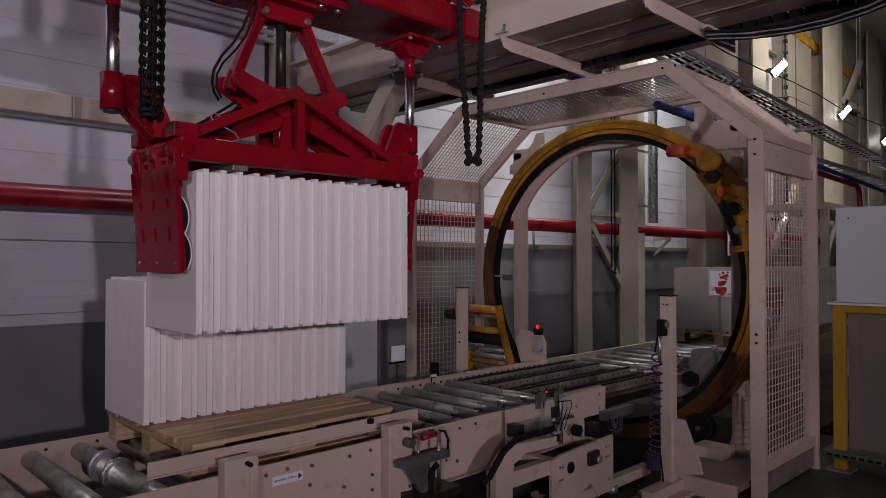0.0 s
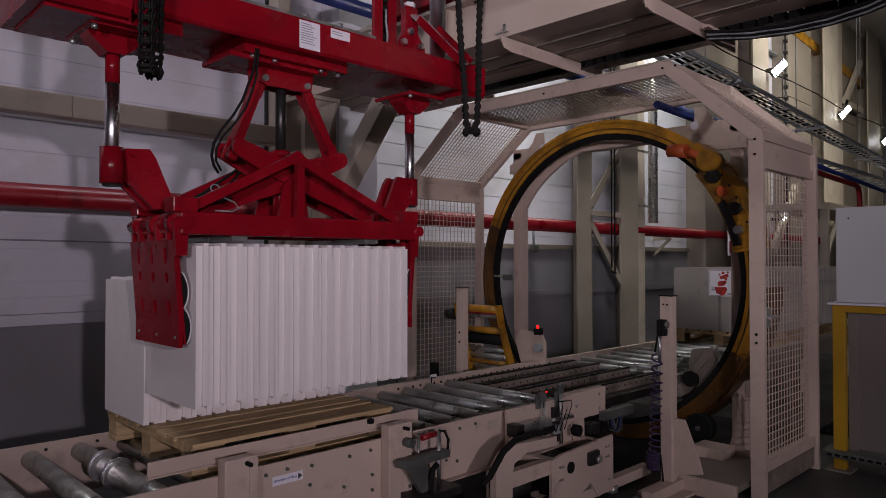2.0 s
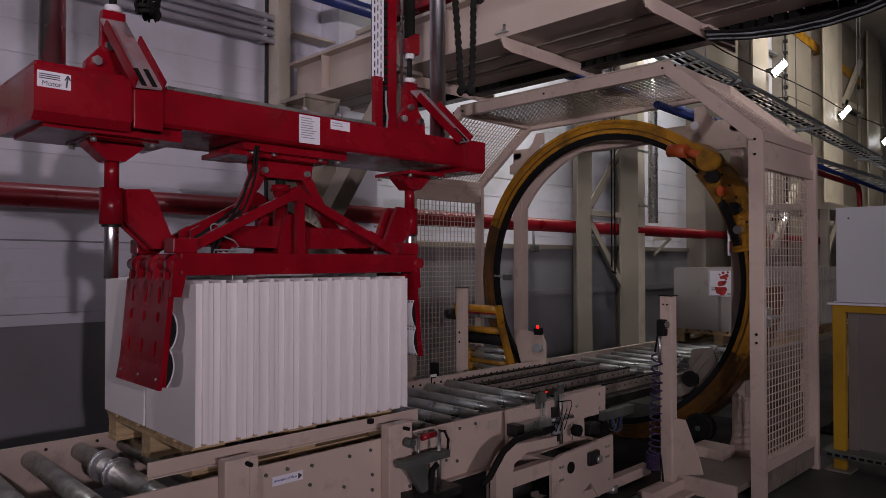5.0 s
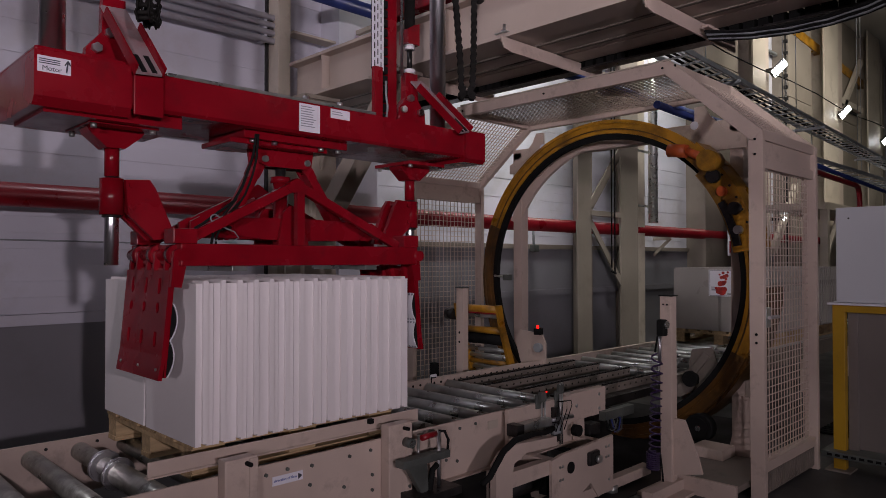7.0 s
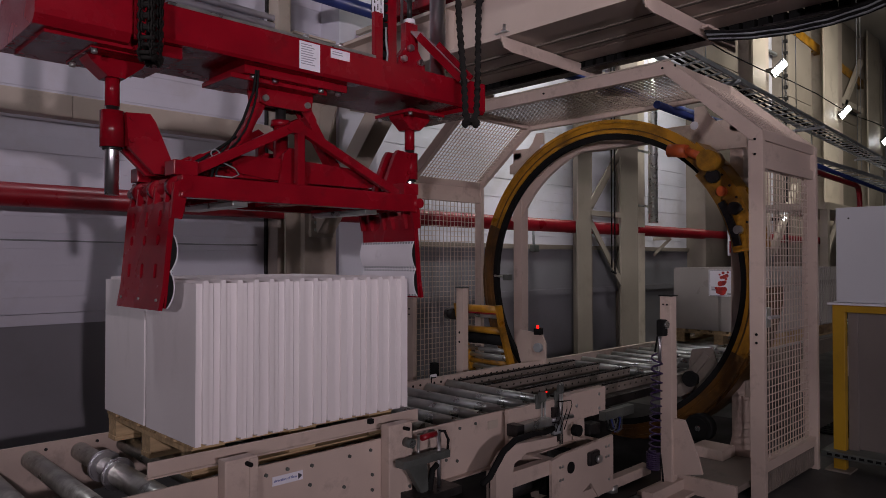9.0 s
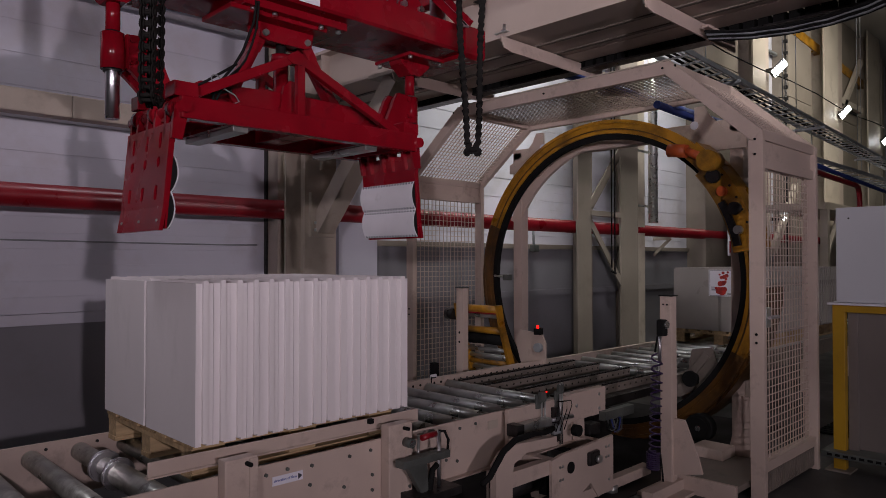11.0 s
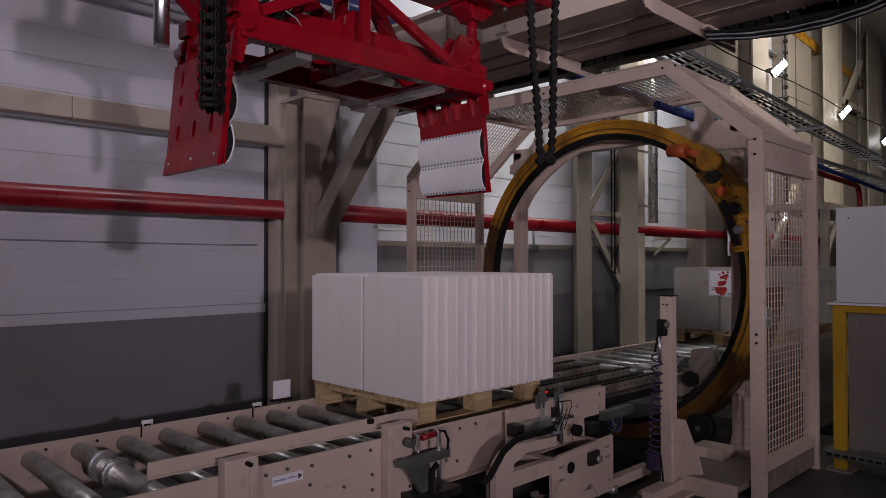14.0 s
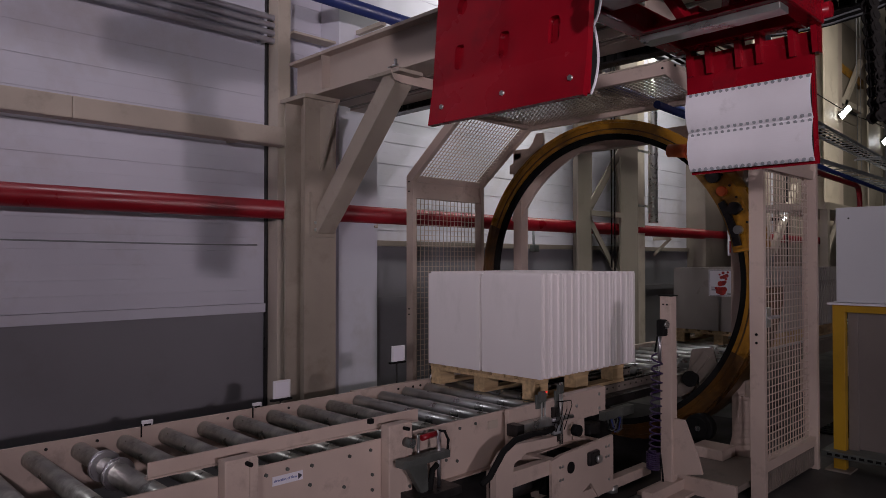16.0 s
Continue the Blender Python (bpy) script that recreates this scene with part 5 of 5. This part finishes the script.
tube(b, [(3.885 + 0.032 * math.cos(a), 2.11 + 0.02 * a / 80 + 0.032 * math.sin(a), 0.86 - 0.62 * (a / (n * math.tau)) ** 0.8) for a in np.linspace(0, n * math.tau, n * 14)], 0.006, 6)
part("coil_hose", b, PURPLE, post, "coiled purple air hose")
b = B()
tube(b, [(3.885 + 0.036 * math.cos(a), 2.14 + 0.036 * math.sin(a), 0.25 - 0.12 * a / 60) for a in np.linspace(0, 50, 110)], 0.006, 6)
part("coil_hose", b, PURPLE, post)
b = B()
tube(b, [(3.88, 2.12, 0.86), (3.89, 2.11, 0.95), (3.90, 2.09, 1.0)], 0.006, 6)
part("hose_tail", b, BLACK, post)
b = tube(B(), [(3.90, 2.10, 0.25), (3.91, 2.09, 0.12), (3.9, 2.08, 0.05)], 0.006, 6)
part("hose_tail", b, BLACK, post)
part("coupling", box(B(), 3.86, 3.93, 2.06, 2.12, 0.02, 0.06, 0.008), BLUE_PIPE, post)

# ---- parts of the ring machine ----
part("outer_shell", annulus(RI + 0.14, RI + 0.17, RXC + 0.02, RXC + 0.34, 40, radians(182), radians(262)), GRIMY_SHADED_YELLOW, ring, "dirty yellow carriage shell")
part("carriage", annulus(RI + 0.0, RI + 0.18, RXC - 0.09, RXC + 0.14, 16, radians(138), radians(170)), YELLOW, ring, "worn yellow film carriage")
part("carriage_head", annulus(RI + 0.05, RI + 0.19, RXC - 0.12, RXC + 0.1, 8, radians(131), radians(141)), YELLOW, ring)
part("hub", cyl(B(), (4.76, 2.2, 2.13), (4.9, 2.2, 2.13), 0.075, 24), YELLOW, ring)
b = B()
cyl(b, (4.8, 2.50, 2.235), (4.8, 2.36, 2.215), 0.048, 20)
cyl(b, (4.8, 2.36, 2.215), (4.8, 2.27, 2.17), 0.03, 16)
part("tension_roller", b, ORANGE, ring, "orange rubber tension roller")
for a0, r0, rr, m in ((143, 0.10, 0.05, BLACK_STEEL), (149, 0.09, 0.035, ORANGE), (156, 0.11, 0.045, BLACK_STEEL), (163, 0.08, 0.03, STEEL)):
    a0 = radians(a0)
    y, z = RYC + (RI + r0) * math.cos(a0), RZC + (RI + r0) * math.sin(a0)
    part("carriage_roller", cyl(B(), (RXC - 0.13, y, z), (RXC - 0.08, y, z), rr, 18), m, ring)
for i in range(7):
    a = radians(140 + i * 4.3)
    y, z = RYC + (RI + 0.15) * math.cos(a), RZC + (RI + 0.15) * math.sin(a)
    part("bolt", cyl(B(), (RXC - 0.09, y, z), (RXC - 0.1, y, z), 0.009, 6), BLACK_STEEL, ring)
part("carriage_plate", annulus(RI + 0.02, RI + 0.07, RXC - 0.115, RXC - 0.09, 10, radians(152), radians(168)), BLACK_STEEL, ring)

stand = thing("ring_stand", "beige steel stand and rollers holding the ring", "machine frame")
for y0 in (4.2, 2.1):
    part("upright", box(B(), 5.16, 5.26, y0, y0 + 0.1, 0, 2.45, 0.005), BEIGE, stand)
part("cross_beam", box(B(), 5.16, 5.26, 2.1, 4.3, 2.38, 2.48, 0.005), BEIGE, stand)
part("arch_plate", annulus(RI + 0.01, RI + 0.12, 5.168, 5.2, 24, radians(25), radians(75)), BEIGE, stand)
for yy, sg in ((4.12, 1), (2.26, -1)):
    b = B()
    prism(b, [(yy, 2.25), (yy + 0.2 * sg, 2.25), (yy + 0.2 * sg, 2.33), (yy + 0.02 * sg, 2.42), (yy - 0.08 * sg, 2.52), (yy - 0.12 * sg, 2.6), (yy - 0.2 * sg, 2.6), (yy - 0.2 * sg, 2.46), (yy - 0.4 * sg, 2.42), (yy - 0.15 * sg, 2.2)], "x", 5.13, 5.155)
    part("lug_plate", b, BEIGE, stand)
    part("lug_eye", cyl(B(), (5.129, yy - 0.2 * sg, 2.46), (5.124, yy - 0.2 * sg, 2.46), 0.032, 20), WALL_PAINT, stand)
part("bearing_plate", prism(B(), [(2.46, 0.74), (2.3, 0.77), (2.25, 0.6), (2.43, 0.44), (2.57, 0.36), (2.62, 0.42), (2.5, 0.52)], "x", 5.06, 5.08), BEIGE_DIRTY, stand)
b = B()
bar(b, (5.045, 2.44, 0.58), (5.045, 2.33, 0.72), 0.02, 0.06, (0, 1, 0.8), 0.008)
part("roller_arm", b, BEIGE_DIRTY, stand)
part("support_wheel", cyl(B(), (5.02, 2.46, 0.52), (5.06, 2.46, 0.52), 0.06, 24), BLACK, stand)
# lower left roller bearing with signal light
part("bearing_plate", prism(B(), [(4.02, 0.72), (3.96, 0.8), (3.72, 0.78), (3.68, 0.7), (3.68, 0.40), (3.9, 0.36)], "x", 4.84, 4.86), BEIGE, stand)
part("support_wheel", cyl(B(), (4.80, 3.80, 0.44), (4.86, 3.80, 0.44), 0.07, 24), BLACK, stand)
part("knob", cyl(B(), (4.80, 3.74, 0.66), (4.84, 3.74, 0.66), 0.04, 16), GREY, stand)
part("ring_sensor", box(B(), 4.9, 4.96, 4.15, 4.215, 1.235, 1.29, 0.006), CAST, stand)
part("ring_sensor_lead", cyl(B(), (4.93, 4.22, 1.27), (4.93, 4.34, 1.275), 0.01, 8), STEEL, stand)
t = thing("signal_light", "small lit red signal lamp on a black base", "lamp")
part("base", box(B(), 4.78, 4.84, 3.70, 3.76, 0.775, 0.83, 0.005), BLACK, t)
part("bulb", cyl(B(), (4.80, 3.73, 0.83), (4.80, 3.73, 0.856), 0.011, 16), RED_LIGHT, t, "glowing red lens")
# lower right drive wheel and base
part("drive_wheel", cyl(B(), (4.86, 2.32, 0.2), (4.95, 2.32, 0.2), 0.1, 32), BLACK, stand, "black rubber drive wheel")
part("wheel_hub", cyl(B(), (4.85, 2.32, 0.2), (4.87, 2.32, 0.2), 0.02, 16), STEEL, stand)
part("wheel_rim", cyl(B(), (4.855, 2.32, 0.2), (4.862, 2.32, 0.2), 0.075, 28), BLACK, stand)
part("wheel_plate", prism(B(), [(2.04, 0.0), (2.04, 0.1), (1.95, 0.5), (1.86, 0.5), (1.82, 0.0)], "x", 4.72, 4.74), BEIGE, stand)
part("platform", box(B(), 4.06, 4.95, 1.7, 2.16, 0.06, 0.1, 0.004), BEIGE_DIRTY, stand)
part("platform_edge", box(B(), 4.04, 4.06, 1.7, 2.16, 0.0, 0.105), BEIGE, stand)
part("platform_block", box(B(), 4.5, 4.7, 1.98, 2.2, 0.1, 0.17, 0.008), BEIGE, stand)

film = thing("film_carriage", "yellow film carriage with black and steel rollers", "film carriage")
for y0, y1 in ((4.43, 4.46), (3.93, 3.96)):
    b = B()
    prism(b, [(4.5, 1.03), (4.56, 1.03), (4.6, 0.85), (4.69, 0.62), (4.77, 0.40), (4.70, 0.40), (4.62, 0.62), (4.54, 0.85)], "y", y0, y1)
    part("side_plate", b, YELLOW, film)
for x, z, r, m in ((4.54, 0.99, 0.035, YELLOW), (4.58, 0.93, 0.02, STEEL), (4.6, 0.80, 0.03, YELLOW), (4.63, 0.72, 0.05, BLACK), (4.66, 0.62, 0.02, STEEL), (4.70, 0.555, 0.022, STEEL), (4.70, 0.50, 0.022, YELLOW), (4.74, 0.44, 0.022, STEEL)):
    part("roller", cyl(B(), (x, 3.96, z), (x, 4.43, z), r, 16), m, film)
part("motor", box(B(), 4.52, 4.62, 3.98, 4.40, 0.95, 1.0), PIPE_RED, film)
part("pulley", cyl(B(), (4.52, 4.56, 0.93), (4.52, 4.46, 0.93), 0.05, 24), BLACK_STEEL, film)
t = thing("sensor_post", "beige upright sensor post with a black cap", "post")
part("post", box(B(), 4.28, 4.35, 4.13, 4.21, 0, 1.18, 0.005), BEIGE, t)
part("cap", box(B(), 4.275, 4.355, 4.125, 4.215, 1.18, 1.186), BLACK, t)
part("hole", cyl(B(), (4.28, 4.17, 0.8), (4.277, 4.17, 0.8), 0.01, 8), BLACK, t)
part("hole", cyl(B(), (4.28, 4.17, 0.72), (4.277, 4.17, 0.72), 0.01, 8), BLACK, t)
t = thing("limit_switch", "black limit switch with cable on a post", "sensor")
part("body", box(B(), 4.2, 4.26, 4.4, 4.46, 0.4, 0.52, 0.01), BLACK, t)
part("stalk", cyl(B(), (4.23, 4.43, 0), (4.23, 4.43, 0.4), 0.012, 8), BLACK_STEEL, t)

# conveyor bed between the cage posts
part("chain_bed", box(B(), 3.98, 5.2, 2.66, 3.70, 0.40, 0.46), BLACK_STEEL, conv2)
for y in (2.75, 3.05, 3.35, 3.6):
    part("chain_rail", box(B(), 3.7, 5.2, y, y + 0.05, 0.46, 0.52, 0.004), BEIGE_DIRTY, conv2)
    for i in range(18):
        part("hole", cyl(B(), (3.78 + 0.08 * i, y + 0.001, 0.495), (3.78 + 0.08 * i, y - 0.003, 0.495), 0.007, 6), BLACK, conv2)
    b = B()
    for i in range(38):
        box(b, 3.72 + i * 0.039, 3.75 + i * 0.039, y + 0.01, y + 0.04, 0.52, 0.532)
    tagged(part("chain", b, BLACK_STEEL, conv2), kind="stuff")

# red print sheet on the waiting slabs
t = thing("product_sheet", "white sheet with a red print on the waiting slabs", "label")
part("sheet", box(B(), 7.188, 7.193, 3.04, 3.30, 1.04, 1.32), WHITE_LABEL, t)
b = B()
for k, (y, z, r) in enumerate(((3.14, 1.095, 0.034), (3.165, 1.1, 0.03), (3.12, 1.11, 0.022), (3.13, 1.165, 0.02), (3.155, 1.16, 0.022), (3.115, 1.175, 0.014), (3.12, 1.22, 0.018), (3.145, 1.215, 0.014), (3.1, 1.23, 0.016), (3.13, 1.255, 0.012), (3.09, 1.26, 0.009), (3.16, 1.24, 0.008), (3.19, 1.12, 0.012), (3.105, 1.2, 0.01))):
    cyl(b, (7.188, 3.15 + (y - 3.135) * 1.25, 1.065 + (z - 1.07) * 1.2), (7.186 - 0.0001 * k, 3.15 + (y - 3.135) * 1.25, 1.065 + (z - 1.07) * 1.2), r * 1.3, 11)
part("print", b, PRINT_RED, t)
b = B()
for y0, y1, z0, z1 in ((3.05, 3.29, 1.045, 1.05), (3.05, 3.29, 1.31, 1.315), (3.05, 3.055, 1.05, 1.31), (3.285, 3.29, 1.05, 1.31), (3.22, 3.27, 1.1, 1.12), (3.22, 3.27, 1.13, 1.14), (3.06, 3.1, 1.06, 1.075)):
    box(b, 7.1855, 7.188, y0, y1, z0, z1)
part("border", b, PRINT_GREY, t)

# thin black sheets laid on the floor to paint the shade there
setting("floor_stain", box(B(), 3.0, 6.2, 2.2, 4.3, 0.003, 0.006), FLOOR_SHADE, "black sheet standing in for shade under the ring", "floor")
setting("floor_stain_near", box(B(), -2.0, 3.0, 2.4, 4.0, 0.003, 0.006), FLOOR_SHADE, "dark sheet standing in for shade under the conveyor", "floor")

# ---- cage trim ----
part("header_plate", box(B(), CX0 + 0.05, CX1, YR - 0.012, YR + 0.012, KN - 0.135, KN), BEIGE, cage)
part("header_plate", box(B(), CX0 + 0.05, CX1, YL - 0.012, YL + 0.012, KN - 0.14, KN), BEIGE, cage)
b = B()
for i in range(24):
    x = CX0 + 0.08 + i * 0.036
    box(b, x, x + 0.012, YR - 0.02, YR - 0.014, 0.03, 0.15)
box(b, CX0 + 0.06, CX1, YR - 0.014, YR + 0.01, 0.02, 0.16)
part("kick_plate", b, BEIGE_DIRTY, cage, "ribbed dirty kick plate")
part("door_handle", cyl(B(), (4.24, YR - 0.06, 1.08), (4.38, YR - 0.06, 1.08), 0.011, 12), CHROME, cage)
part("lock_case", box(B(), 4.23, 4.29, YR - 0.05, YR - 0.01, 1.02, 1.14, 0.004), STEEL, cage)
for y in (YR, YL):
    for z in (0.98, 0.93, 2.05, 2.14):
        part("bolt", cyl(B(), (CX0, y, z), (CX0 - 0.006, y, z), 0.0075, 8), BLACK, cage)
for y in (YRI + 0.03, YRI - 0.06, YLI - 0.05, YLI + 0.06, 3.2):
    part("bolt", cyl(B(), (CX0, y, RF), (CX0 - 0.006, y, RF), 0.008, 8), BLACK, cage)
part("roof_tray", box(B(), CX0 + 0.02, CX0 + 0.06, YRI, YLI, RF + 0.05, RF + 0.06), BEIGE_OLD, cage)

# ---- control desk on yellow legs ----
desk = thing("control_cabinet", "light grey control cabinet on a yellow stand", "cabinet")
part("body", box(B(), 5.2, 5.75, 0.62, 1.50, 1.135, 1.775, 0.008), CAB_GREY, desk)
part("shelf", box(B(), 5.16, 5.8, 0.55, 1.545, 1.118, 1.134, 0.004), WHITE_PAD, desk)
for y in (1.45, 0.6):
    part("leg", box(B(), 5.2, 5.26, y, y + 0.075, 0, 1.118, 0.004), POST_YELLOW, desk)
    part("foot", box(B(), 5.15, 5.31, y - 0.04, y + 0.115, 0, 0.012), BEIGE_DIRTY, desk)
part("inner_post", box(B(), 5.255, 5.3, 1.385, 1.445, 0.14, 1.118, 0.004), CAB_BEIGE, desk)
part("top_rail", box(B(), 5.2, 5.26, 0.675, 1.45, 1.07, 1.117), POST_YELLOW, desk)
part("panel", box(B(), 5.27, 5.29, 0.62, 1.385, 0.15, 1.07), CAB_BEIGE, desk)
part("bottom_tray", box(B(), 5.12, 5.55, 0.55, 1.58, 0.1, 0.14, 0.004), CAST, desk)
for i in range(20):
    part("slot", box(B(), 5.117, 5.121, 0.6 + 0.048 * i, 0.63 + 0.048 * i, 0.112, 0.128), BLACK, desk)
for y in (1.42,):
    part("screw", cyl(B(), (5.2, y, 1.7), (5.197, y, 1.7), 0.006, 8), BLACK_STEEL, desk)

# machines further down
t = thing("far_machine", "dull machine cluster beyond the cage", "machine")
part("body", box(B(), 9.6, 10.4, 1.9, 2.5, 0, 0.9, 0.02), BEIGE_OLD, t)
part("arm", box(B(), 9.4, 9.6, 2.1, 2.2, 0.3, 0.7, 0.02), BLACK_STEEL, t)
b = B()
tube(b, [(9.3, 2.3, 0.85), (9.2, 2.2, 0.7), (9.25, 2.0, 0.6), (9.45, 1.9, 0.62), (9.55, 1.95, 0.75)], 0.03, 8)
part("hose", b, BLACK, t)
part("post", box(B(), 9.25, 9.33, 2.2, 2.28, 0, 0.9), BEIGE, t)
t = thing("wall_notice", "blue and white notice board with a red line", "sign")
part("board", box(B(), 11.8, 13.0, 5.05, 5.08, 1.5, 2.9), WHITE_LABEL, t)
part("stripe", box(B(), 11.8, 13.0, 5.04, 5.05, 1.55, 1.75), PIPE_RED, t)
part("picture", box(B(), 11.9, 12.9, 5.04, 5.05, 2.0, 2.8), BLUE_PIPE, t)
part("post", box(B(), 12.3, 12.4, 5.08, 5.18, 0, 1.5), BEIGE_OLD, t)
t = thing("floor_drain", "dark steel grating set in the floor", "grating")
for i in range(9):
    part("slat", box(B(), 6.2 + 0.07 * i, 6.235 + 0.07 * i, 1.6, 1.95, 0.002, 0.02), BLACK, t)


motions()
